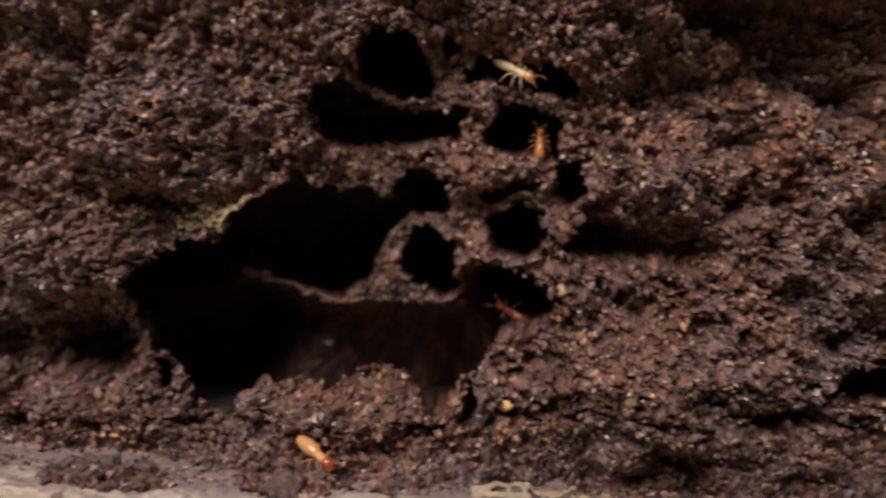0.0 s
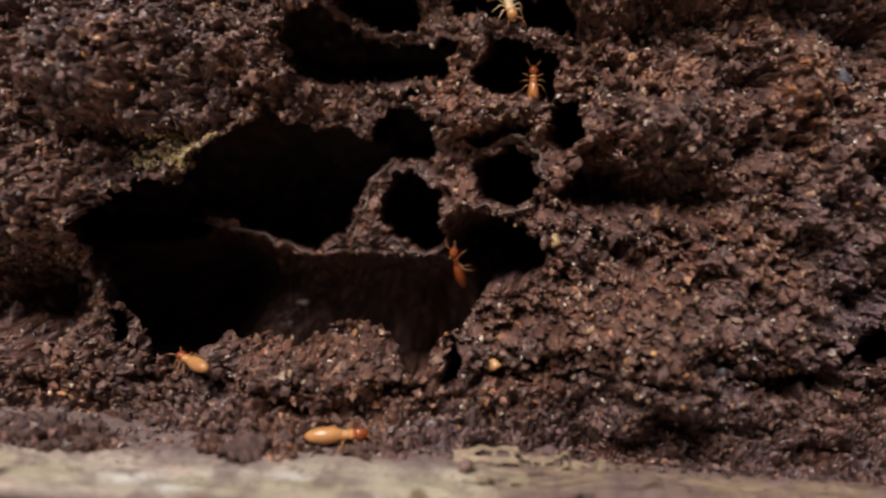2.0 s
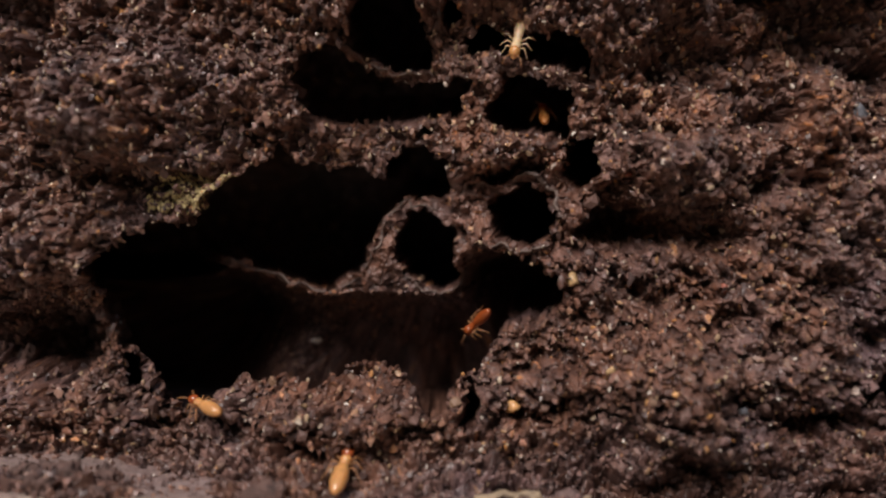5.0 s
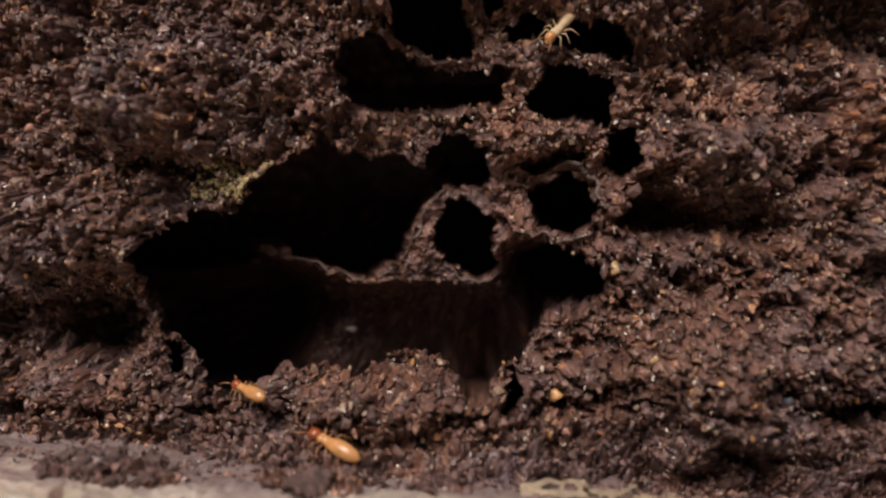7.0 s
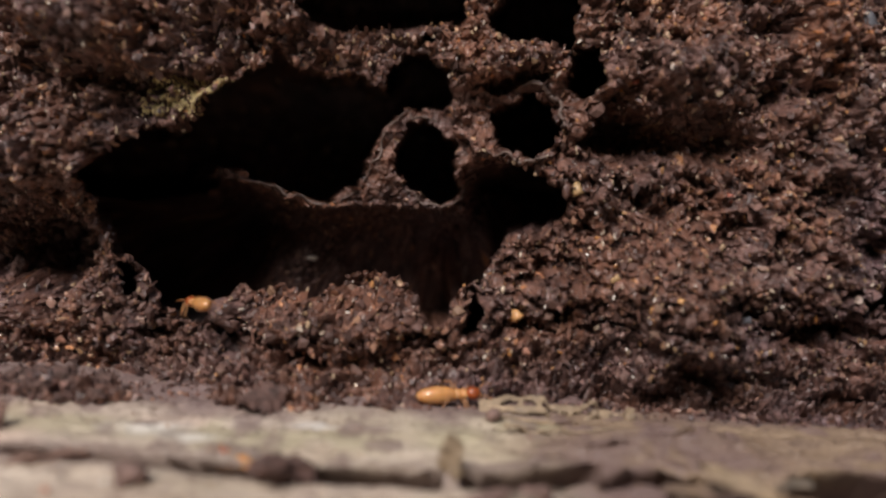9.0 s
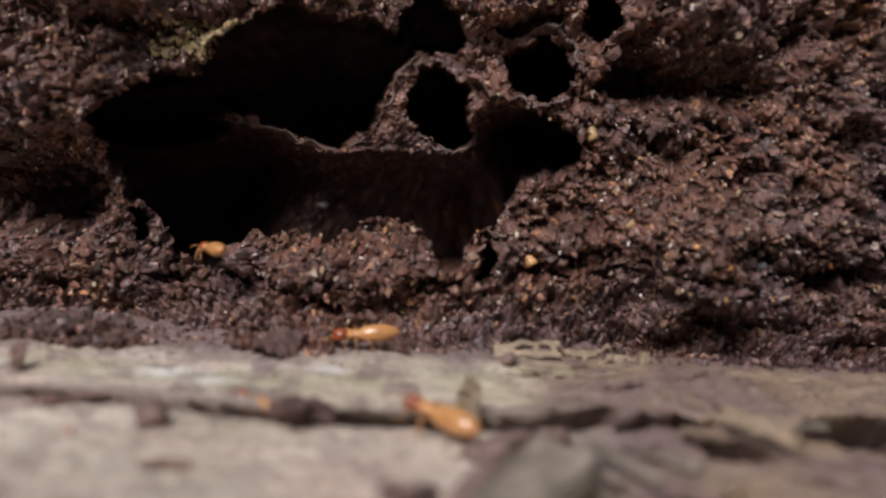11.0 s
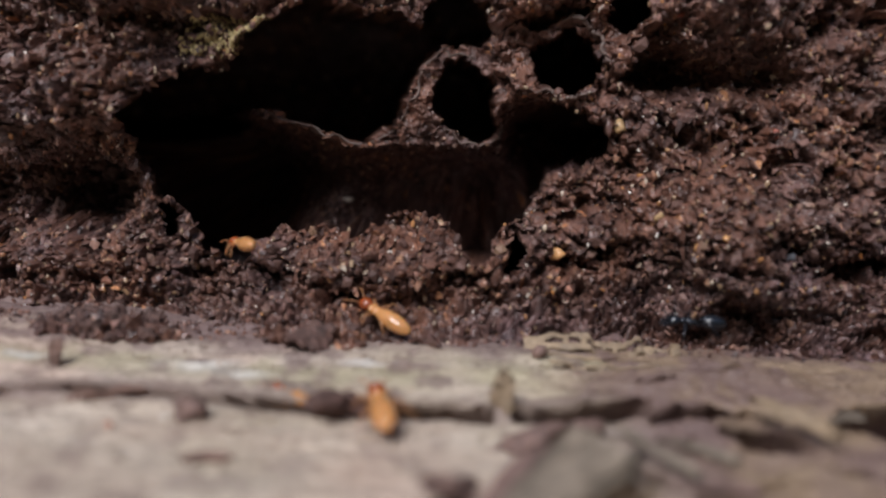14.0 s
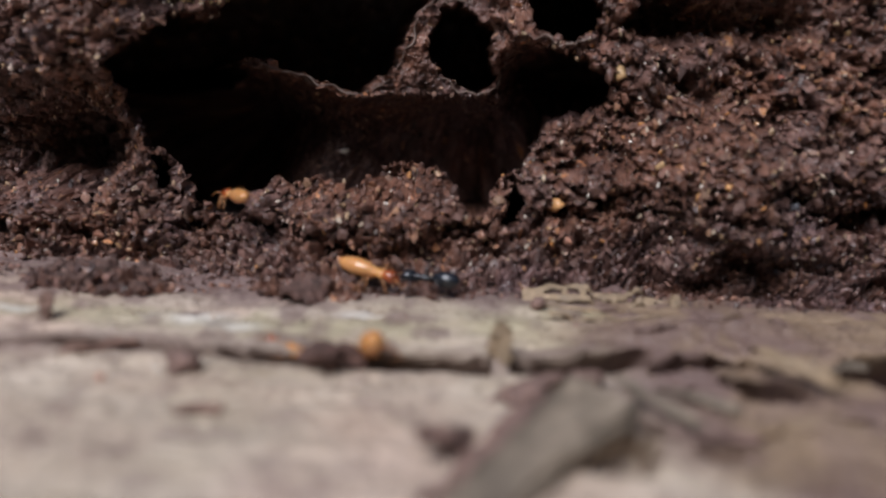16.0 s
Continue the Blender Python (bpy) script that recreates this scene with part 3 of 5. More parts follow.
def ant(label, length):
    k = length * CM
    root = tagged(new("ant"), label, "ant")
    bm = bmesh.new()
    blob(bm, (-0.28, 0, 0.21), (0.22, 0.14, 0.13), 16, 0.1, 9)
    part("gaster", scaled(bm, k), BLACK, root)
    bm = bmesh.new()
    blob(bm, (-0.06, 0, 0.18), (0.05, 0.035, 0.06), 10)
    part("petiole", scaled(bm, k), BLACK, root)
    bm = bmesh.new()
    blob(bm, (0.07, 0, 0.20), (0.10, 0.06, 0.06), 12, 0.1)
    blob(bm, (0.17, 0, 0.22), (0.07, 0.07, 0.06), 12)
    part("thorax", scaled(bm, k), BLACK, root)
    bm = bmesh.new()
    blob(bm, (0.34, 0, 0.21), (0.12, 0.11, 0.09), 14, -0.3)
    hd = part("head", scaled(bm, k), BLACK, root)
    for s in (-1, 1):
        part("antenna", scaled(limb([(0.41, 0.04 * s, 0.25), (0.48, 0.14 * s, 0.34), (0.62, 0.20 * s, 0.22)], 0.012, 0.009), k), BLACK, hd)
        part("mandible", scaled(limb([(0.43, 0.05 * s, 0.17), (0.50, 0.05 * s, 0.15), (0.53, 0.01 * s, 0.14)], 0.02, 0.006), k), BLACK, hd)
        for x0, x1, out in ((0.19, 0.38, 0.34), (0.12, 0.12, 0.42), (0.06, -0.26, 0.42)):
            pts = [(x0, 0.04 * s, 0.17), (x0 + (x1 - x0) * 0.4, out * 0.5 * s, 0.32), (x0 + (x1 - x0) * 0.8, out * 0.85 * s, 0.12), (x1, out * s, 0.0)]
            part("leg", scaled(limb(pts, 0.018, 0.007), k), BLACK, root)
    return root


def stand(x, y, z, ahead, up=(0, 0, 1)):
    """Pose of an insect at x, y, z (cm) that heads along ahead with its back towards up."""
    f, u = Vector(ahead).normalized(), Vector(up)
    s = u.cross(f).normalized()
    u = f.cross(s)
    m = Matrix((f, s, u)).transposed().to_4x4()
    m.translation = Vector((x, y, z)) * CM
    return m


gallery_termite = termite("pale cream termite clinging in an upper gallery mouth", 0.50, PALE, AMBER, 0.75, PALE)
chamber_termite = termite("orange termite worker at the mouth of a small upper chamber", 0.42, DEEP_AMBER)
# body takes the dark head colour: chamber shade put into its colour
partition_termite = termite("orange-brown termite walking inside the torn-open chamber", 0.47, RUST)
doorway_termite = termite("amber termite resting at the chamber's lower lip", 0.46, plump=1.1)
walking_termite = termite("amber termite with glossy rusty head walking along the wall foot", 0.54, plump=1.08)
crack_termite = termite("plump orange termite beside the log crack", 0.62, plump=1.1)
still_termite = termite("orange termite half hidden in the log crack", 0.37)
black_ant = ant("glossy blue-black ant hurrying over the log surface", 0.52)


# ---- loose pieces ----
GRAIN_TAN = plain_material("tan_grain", (0.50, 0.33, 0.16), 0.35, 2500, 0.35)
GRAIN_ORANGE = plain_material("orange_grain", (0.62, 0.33, 0.13), 0.25, 2500, 0.35)
GRAIN_RED = plain_material("rust_red_grain", (0.30, 0.085, 0.05), 0.45, 2500, 0.35)
GRAIN_WHITE = plain_material("white_quartz", (0.75, 0.68, 0.58), 0.2, 2500, 0.2)
GRAIN_GREY = plain_material("blue_grey_stone", (0.12, 0.12, 0.13), 0.5, 2500, 0.4)
GRAIN_PINK = plain_material("pinkish_grain", (0.50, 0.25, 0.17), 0.4, 2500, 0.3)
CLOD = plain_material("brown_clod", (0.20, 0.12, 0.09), 0.75, 1500, 0.55, 0, 0.8)
EARTH = plain_material("soil_lump", (0.105, 0.058, 0.045), 0.8, 1300, 0.6, 0, 0.9)
FIBRE = plain_material("pale_wood_fibre", (0.31, 0.225, 0.14), 0.6, 900, 0.35, 0, 0.7)
LICHEN = plain_material("yellow_lichen", (0.46, 0.365, 0.165), 0.7, 1800, 0.45, 0, 0.8)
CARTON = plain_material("grey_brown_carton", (0.15, 0.105, 0.085), 0.5, 1800, 0.4, 0, 0.6)
SPLIT = plain_material("grey_tan_split_wood", (0.205, 0.162, 0.118), 0.7, 420, 0.5, 0, 0.9)
BARK = plain_material("red_brown_bark", (0.20, 0.125, 0.10), 0.75, 1200, 0.5, 0, 0.8)


def rock_mesh(seed, rough=0.25, sub=2, shape=(1.0, 0.8, 0.7)):
    bm = bmesh.new()
    bmesh.ops.create_icosphere(bm, subdivisions=sub, radius=1.0)
    off = Vector((seed * 3.7, seed * 1.3, seed * 7.1))
    for v in bm.verts:
        n = noise.noise(v.co * 1.1 + off) + 0.5 * noise.noise(v.co * 2.7 + off) + (0.5 * noise.noise(v.co * 6.0 + off) if rough > 0.5 else 0)
        v.co = Vector([c * k for c, k in zip(v.co * (1 + rough * n), shape)])
    return bm


def rock(name, seed, at, size, material, label, category, group="", shape=(1.0, 0.8, 0.7), rough=0.25, sub=2):
    """A grain, pebble or clod of the given half size (cm)."""
    bm = rock_mesh(seed, rough, sub, shape)
    bmesh.ops.scale(bm, vec=(size * CM,) * 3, verts=bm.verts)
    ob = part(name, bm, material, None, label)
    rnd = random.Random(seed)
    ob.matrix_world = pose(at[0] * CM, at[1] * CM, at[2] * CM, rnd.uniform(-40, 40), rnd.uniform(-40, 40), rnd.uniform(0, 360))
    return tagged(ob, "", category, group)


def on_wall(x, z, out=0.0):
    """The point of the crumbly wall that shows at x, z."""
    p = wall_surface(np.array([x]), np.array([z]))[0][0]
    return (p[0], p[1] - out, p[2])


GRAINS = "grains stuck in the nest wall"
for k, (x, z, r, m, words) in enumerate((
        (0.50, 0.62, 0.085, GRAIN_ORANGE, "shiny orange resin-like grain in dark soil"),
        (1.65, 0.76, 0.060, GRAIN_ORANGE, "orange-brown grain in the nest wall"),
        (1.83, 0.84, 0.034, GRAIN_ORANGE, "orange-brown grain in the nest wall"),
        (1.62, 0.66, 0.040, GRAIN_ORANGE, "rusty orange grain in the nest wall"),
        (0.59, 0.28, 0.065, GRAIN_PINK, "pinkish grain low on the nest wall"),
        (1.09, 1.70, 0.085, GRAIN_TAN, "pale tan oblong grain at the chamber's edge"),
        (-2.71, 0.41, 0.026, GRAIN_WHITE, "white quartz grain at the wall foot"),
        (-1.45, 1.045, 0.052, GRAIN_WHITE, "white glinting grain on the inner chamber wall"),
        (-0.94, 0.66, 0.028, GRAIN_WHITE, "white quartz grain on the chamber lip"),
        (1.52, 0.04, 0.030, GRAIN_WHITE, "white quartz grain at the wall foot"),
        (2.39, 1.97, 0.038, GRAIN_TAN, "pale tan grain in the nest wall"),
        (1.58, 2.66, 0.045, GRAIN_RED, "rust-red grain in the nest wall"),
        (2.51, 0.57, 0.075, GRAIN_GREY, "blue-grey pebble in the nest wall"),
        (2.37, 1.64, 0.045, GRAIN_RED, "rust-red grain in the nest wall"),
        (2.32, 2.68, 0.042, GRAIN_WHITE, "white quartz shard in the nest wall"),
        (2.89, 2.01, 0.040, GRAIN_TAN, "pale tan grain in the nest wall"),
        (-2.89, 3.46, 0.042, GRAIN_ORANGE, "rusty orange grain on a soil lump"),
        (-3.02, 3.31, 0.038, GRAIN_ORANGE, "rusty orange grain on a soil lump"),
        (-4.39, 2.97, 0.055, GRAIN_PINK, "pinkish grain on a soil lump"),
        (-3.91, 3.09, 0.045, GRAIN_TAN, "pale tan grain on a soil lump"),
        (3.60, 3.20, 0.095, GRAIN_GREY, "grey stone in the nest wall"),
        (-4.39, 3.97, 0.045, GRAIN_WHITE, "white quartz shard in the nest wall"),
        (2.03, 1.06, 0.036, GRAIN_WHITE, "white grain in the nest wall"),
        (2.13, 0.96, 0.040, GRAIN_TAN, "pale tan grain in the nest wall"),
        (3.25, 3.75, 0.040, GRAIN_WHITE, "white quartz grain in the nest wall"),
        (1.35, 0.98, 0.045, GRAIN_TAN, "tan angular grain in the nest wall"))):
    shape = ((1.1, 0.8, 0.8), (0.8, 0.7, 1.1), (1.0, 0.8, 0.9), (1.2, 0.7, 0.7))[k % 4]
    rock("sand_grain", k + 3, on_wall(x, z, r * (0.9 if "inner" in words else 0.25)), 0.9 * r, m, words, "grain", GRAINS, shape, 0.55)


def scatter(name, count, seed, spots, size, material, label, kind="stuff", category="soil crumbs", shape=0.35, flat=1.0):
    """Many small angular crumbs in one mesh. spots: gives a place (cm) from a random generator."""
    rnd = random.Random(seed)
    base = rock_mesh(1, 0, 1)
    bv = np.array([v.co for v in base.verts])
    bf = np.array([[v.index for v in f.verts] for f in base.faces])
    base.free()
    np.random.seed(seed)
    vs, fs, tint = [], [], []
    for k in range(count):
        p = np.array(spots(rnd))
        r = size(rnd)
        q = np.array(Euler((rnd.uniform(0, 6), rnd.uniform(0, 6), rnd.uniform(0, 6))).to_matrix())
        v = (bv * (1 + shape * np.random.uniform(-1, 1, (len(bv), 1)))) * np.array([1.0, rnd.uniform(0.5, 1.0), flat * rnd.uniform(0.4, 0.9)])
        vs.append((v @ q.T * r + p) * CM)
        fs.append(bf + k * len(bv))
        tint.append(np.full(len(bv), rnd.random() ** 1.1 * (0.84 if rnd.random() < 0.94 else 1.0)))
    vs, fs, tint = np.concatenate(vs), np.concatenate(fs), np.concatenate(tint)
    me = bpy.data.meshes.new(name)
    me.vertices.add(len(vs))
    me.vertices.foreach_set("co", vs.astype(np.float32).ravel())
    me.loops.add(fs.size)
    me.loops.foreach_set("vertex_index", fs.astype(np.int32).ravel())
    me.polygons.add(len(fs))
    me.polygons.foreach_set("loop_start", np.arange(0, fs.size, 3, dtype=np.int32))
    me.update(calc_edges=True)
    me.attributes.new("grain", 'FLOAT', 'POINT').data.foreach_set("value", tint.astype(np.float32))
    me.polygons.foreach_set("use_smooth", np.zeros(len(fs), bool))
    me.materials.append(material)
    return tagged(new(name, me), label, category, "", kind)


def wall_pool(seed, count, x0, x1, z0, z1, proud=0.0, depth=0.25):
    """Places on the open face of the wall."""
    rng = np.random.RandomState(seed)
    x, z = rng.uniform(x0, x1, count * 3), rng.uniform(z0, z1, count * 3)
    p, grain, cave = wall_surface(x, z)
    keep = cave < depth
    if depth < 1:
        keep &= ~((wall_depth(x, z)[4] > 0.5) & (z < 2.7))
    p = p[keep]
    p[:, 1] -= proud
    return [tuple(q) for q in p[:count]]


pool = wall_pool(11, 15000, -5.6, 4.2, -0.1, 5.0, 0.012)
scatter("soil_crumb_scatter", len(pool), 12, lambda r: pool.pop(), lambda r: 0.010 + 0.048 * r.random() ** 2.6, SOIL, "loose dark brown soil crumbs on the nest wall", shape=0.5)
pool = wall_pool(15, 2400, -5.4, 4.0, 0.02, 4.9, 0.015)
scatter("soil_flakes", len(pool), 27, lambda r: pool.pop(), lambda r: 0.028 + 0.042 * r.random() ** 2, SOIL, "flat angular flakes of dark brown carton on the nest wall", shape=0.6, flat=0.35)
pool = wall_pool(18, 1800, -5.4, -3.0, 0.85, 1.7, 0.01)
scatter("soil_crumb_scatter", len(pool), 20, lambda r: pool.pop(), lambda r: 0.02 + 0.035 * r.random() ** 2, SOIL, "dark crumbs in the hollow beside the large chamber", shape=0.5)
pool = wall_pool(19, 1600, -2.5, 0.3, 0.85, 1.5, 0.01, 2.0)
scatter("soil_crumb_scatter", len(pool), 21, lambda r: pool.pop(), lambda r: 0.012 + 0.028 * r.random() ** 2, SOIL, "dark crumbs lining the large chamber", shape=0.5)
pool2 = wall_pool(13, 1100, -4.8, 3.6, -0.15, 0.75)
scatter("soil_crumb_scatter", len(pool2), 14, lambda r: pool2.pop(), lambda r: 0.016 + 0.042 * r.random() ** 2.2, SOIL, "loose dark soil crumbs along the wall foot", shape=0.55)


def single_crumbs():
    """The larger crumbs that can be told apart, each a piece of the wall."""
    m, nt, b = nodes_of("loose_crumb")
    info = nt.nodes.new("ShaderNodeObjectInfo")
    c = ramp(nt, info.outputs["Random"], [(0.0, (0.07, 0.036, 0.028)), (0.45, (0.135, 0.074, 0.058)), (0.8, (0.21, 0.125, 0.10)), (0.93, (0.23, 0.145, 0.105)), (1.0, (0.27, 0.16, 0.09))])
    fine = ramp(nt, noise_tex(nt, 2600, 3, 0.7), [(0.3, (0.6, 0.6, 0.6)), (0.7, (1.3, 1.25, 1.2))])
    nt.links.new(mixc(nt, 1.0, c, fine, 'MULTIPLY'), b.inputs["Base Color"])
    b.inputs["Roughness"].default_value = 0.6
    shapes = []
    for k in range(10):
        bm = rock_mesh(200 + k, 0.75, 1, (1.0, 0.8, 0.65))
        bmesh.ops.scale(bm, vec=(CM,) * 3, verts=bm.verts)
        me = bpy.data.meshes.new("soil_crumb")
        bm.to_mesh(me)
        bm.free()
        me.materials.append(m)
        shapes.append(me)
    rnd = random.Random(77)
    places = wall_pool(41, 190, -3.2, 3.4, 0.02, 1.1) + wall_pool(42, 100, -4.6, 3.6, 1.0, 4.4)
    for k, p in enumerate(places):
        ob = new("soil_crumb", shapes[k % 10])
        ob.parent = nest_wall
        r = 0.032 + 0.050 * rnd.random() ** 2
        ob.matrix_local = pose(p[0] * CM, (p[1] - 0.3 * r) * CM, p[2] * CM, rnd.uniform(0, 360), rnd.uniform(0, 360), rnd.uniform(0, 360)) @ Matrix.Diagonal((r, r, r, 1))


def inner_patch():
    rng = np.random.RandomState(5)
    p = wall_surface(rng.normal(-1.46, 0.16, 700), rng.normal(1.045, 0.04, 700))[0]
    p[:, 1] -= 0.03
    return [tuple(q) for q in p]


inner = inner_patch()
scatter("soil_crumb_scatter", len(inner), 17, lambda r: inner.pop(), lambda r: 0.014 + 0.026 * r.random() ** 2, SOIL, "brown crumbs on the inner chamber wall")


SPOT_X, SPOT_Y = np.arange(-5.2, 4.61, 0.02), np.arange(-4.6, 0.61, 0.02)
SPOT_Z = log_height(*np.meshgrid(SPOT_X, SPOT_Y))[0]


def log_spot(x, y, up=0.0):
    """The point of the log's top at x, y (cm)."""
    u, v = (x + 5.2) / 0.02, (y + 4.6) / 0.02
    i, j = min(max(int(u), 0), len(SPOT_X) - 2), min(max(int(v), 0), len(SPOT_Y) - 2)
    u, v = min(max(u - i, 0), 1), min(max(v - j, 0), 1)
    z = SPOT_Z[j:j + 2, i:i + 2]
    return (x, y, float((z[0, 0] * (1 - u) + z[0, 1] * u) * (1 - v) + (z[1, 0] * (1 - u) + z[1, 1] * u) * v) + up)


def dust(r):
    x = r.uniform(-4.6, 3.6)
    return log_spot(x, -0.36 - 0.34 * r.random() ** 2.5 - (0.12 * r.random() if x < -2 else 0.0), 0.005)


scatter("soil_crumb_scatter", 1500, 15, dust, lambda r: 0.010 + 0.035 * r.random() ** 2.5, SOIL, "dark soil crumbs spilled on the log")
scatter("soil_crumb_scatter", 500, 16, lambda r: log_spot(r.uniform(-4.5, 3.5), r.uniform(-4.0, -1.0), 0.003), lambda r: 0.006 + 0.016 * r.random() ** 3, SOIL, "fine dark specks strewn over the log")

edge_y = lambda r: -0.52 + 0.30 * r.random()
scatter("soil_crumb_scatter", 700, 19, lambda r: (lambda x, y: (x, y, -0.05 * x - 0.10 + 0.20 * (y + 0.52) + 0.06 * r.random()))(r.uniform(1.0, 3.9), edge_y(r)), lambda r: 0.014 + 0.04 * r.random() ** 2, SOIL, "dark soil crumbs packed behind the log's broken edge")


def heap(r):
    a, d = r.uniform(0, 6.28), r.random() ** 0.6
    x, y = -3.1 + 0.62 * d * math.cos(a), -0.80 + 0.20 * d * math.sin(a)
    return log_spot(x, y, 0.01 + 0.16 * (1 - d) * r.random())


scatter("soil_crumb_scatter", 420, 18, heap, lambda r: 0.018 + 0.065 * r.random() ** 2, SOIL, "heap of dark brown crumbs spilled on the log", shape=0.9)
# lumps in the shade of the hollow beside the large chamber
rnd = random.Random(9)
for k in range(26):
    x, z = rnd.uniform(-5.1, -3.45), rnd.uniform(0.85, 1.75)
    r = rnd.uniform(0.06, 0.15)
    rock("soil_lump", k + 120, on_wall(x, z, r * 0.25), r, EARTH, "dark brown crumbly soil lump in the hollow", "soil lump", "lumps in the hollow", (1.1, 0.8, 0.85), 0.85, 4)
# spilled clods on the log
for k, (x, y, r) in enumerate(((-3.35, -0.78, 0.13), (-3.12, -0.74, 0.15), (-2.92, -0.80, 0.11), (-3.22, -0.92, 0.09), (-2.78, -0.90, 0.10), (-3.50, -0.70, 0.12), (-3.02, -0.98, 0.06),
                               (-2.62, -0.78, 0.08), (-3.62, -0.86, 0.07), (-2.85, -0.66, 0.12), (-3.30, -0.60, 0.13))):
    rock("soil_clod", k + 60, log_spot(x, y, r * 0.35), r, EARTH, "dark brown crumbly soil clod on the log", "soil clod", "clods spilled on the log", (1, 0.8, 0.75), 0.85, 4)
rock("pellet", 81, log_spot(-2.0, -2.2, 0.06), 0.095, BARK, "dark brown rounded pellet on the bare wood", "pellet", "", (1.0, 0.85, 0.85), 0.6, 3)
rock("quartz_crumb", 82, log_spot(-2.15, -2.22, 0.015), 0.025, GRAIN_WHITE, "tiny white grain beside the dark pellet", "grain")
rock("soil_clod", 83, (-1.08, -2.02, 0.07), 0.16, EARTH, "brown soil clod bridging the log crack between two termites", "soil clod", "clods spilled on the log", (1.25, 0.7, 0.5), 0.95, 4)
rock("soil_clod", 84, log_spot(-0.62, -1.86, 0.06), 0.17, CLOD, "dull brown soil crust along the log crack", "soil clod", "clods spilled on the log", (1.6, 0.5, 0.4), 0.6, 3)
rock("soil_clod", 85, log_spot(-2.65, -1.86, 0.03), 0.13, CLOD, "dull brown soil crust along the log crack", "soil clod", "clods spilled on the log", (1.9, 0.5, 0.35), 0.6, 3)
rock("wood_crumb", 86, log_spot(0.28, -0.92, 0.04), 0.075, BARK, "dark red-brown wood crumb by the pale fibres", "wood crumb")
rock("sand_grain", 87, log_spot(-2.45, -2.35, 0.01), 0.035, GRAIN_PINK, "pinkish grain lying on the bare wood", "grain")


def plate(name, length, width, thick, curl, seed, material, label, category, m, ragged=0.2, twist=0.0, group=""):
    """A thin torn flake: long in x, bowed by curl, with a ragged outline; sizes in cm."""
    nu, nv = 26, 12
    bm = bmesh.new()
    off = Vector((seed * 5.3, seed * 2.1, 0))
    grid = {}
    for side in (0, 1):
        for i in range(nu):
            for j in range(nv):
                u, v = i / (nu - 1) * 2 - 1, j / (nv - 1) * 2 - 1
                env = (1 - abs(u) ** 3.0) ** 0.5 * (1 + ragged * noise.noise(Vector((u * 4, v, 0)) + off) + 0.5 * ragged * noise.noise(Vector((u * 13, v, 3)) + off))
                x = u * length / 2 * (1 + 0.5 * ragged * noise.noise(Vector((v * 3, 0, 5)) + off))
                y = v * width / 2 * env
                z = curl * (1 - u * u) + twist * u * v * width + 0.25 * thick * noise.noise(Vector((u * 3, v * 5, 1)) + off) * 2
                edge = max(abs(v), abs(u) ** 2)
                z += (0.5 - side) * thick * (1 - 0.7 * edge ** 4)
                grid[side, i, j] = bm.verts.new(Vector((x, y, z)) * CM)
    for i in range(nu - 1):
        for j in range(nv - 1):
            bm.faces.new((grid[0, i, j], grid[0, i + 1, j], grid[0, i + 1, j + 1], grid[0, i, j + 1]))
            bm.faces.new((grid[1, i, j], grid[1, i, j + 1], grid[1, i + 1, j + 1], grid[1, i + 1, j]))
    for i in range(nu - 1):
        bm.faces.new((grid[0, i, 0], grid[1, i, 0], grid[1, i + 1, 0], grid[0, i + 1, 0]))
        bm.faces.new((grid[0, i, nv - 1], grid[0, i + 1, nv - 1], grid[1, i + 1, nv - 1], grid[1, i, nv - 1]))
    for j in range(nv - 1):
        bm.faces.new((grid[0, 0, j], grid[0, 0, j + 1], grid[1, 0, j + 1], grid[1, 0, j]))
        bm.faces.new((grid[0, nu - 1, j], grid[1, nu - 1, j], grid[1, nu - 1, j + 1], grid[0, nu - 1, j + 1]))
    bmesh.ops.recalc_face_normals(bm, faces=bm.faces)
    ob = part(name, bm, material, None, label)
    ob.matrix_world = m
    return tagged(ob, "", category, group)


def lay(x, y, up, rx=0, ry=0, rz=0):
    p = log_spot(x, y, up)
    return pose(p[0] * CM, p[1] * CM, p[2] * CM, rx, ry, rz)


plate("soil_flake", 0.36, 0.30, 0.05, 0.04, 23, EARTH, "dark purple-brown crumbly soil flake at the wall foot", "soil flake", lay(-1.50, -0.86, 0.06, 24, 6, 20), 0.6, 0.3)
plate("wood_flake", 0.62, 0.09, 0.022, 0.06, 7, FIBRE, "curled pale wood flake lifted off the log", "wood flake", lay(1.79, -2.10, 0.10, 40, 4, -54), 0.7, 0.4, "torn flakes of the log")
plate("wood_flake", 0.50, 0.08, 0.025, 0.03, 9, SPLIT, "torn brown wood flake over a dark gap", "wood flake", lay(0.86, -2.62, 0.10, 16, 4, -50), 0.7, 0.2, "torn flakes of the log")
plate("wood_flake", 0.45, 0.08, 0.025, 0.02, 10, SPLIT, "thin torn wood flake on the log", "wood flake", lay(1.10, -2.45, 0.05, 5, 3, -30), 0.8, 0.2, "torn flakes of the log")
plate("wood_flake", 0.35, 0.10, 0.025, 0.02, 12, BARK, "red-brown bark flake on the log", "wood flake", lay(1.15, -2.90, 0.03, -3, 3, 4), 0.7, 0.1, "torn flakes of the log")
plate("wood_flake", 0.40, 0.10, 0.03, 0.03, 13, SPLIT, "torn wood flake beside the knot", "wood flake", lay(2.15, -2.0, 0.06, -2, 8, 35), 0.7, 0.2, "torn flakes of the log")
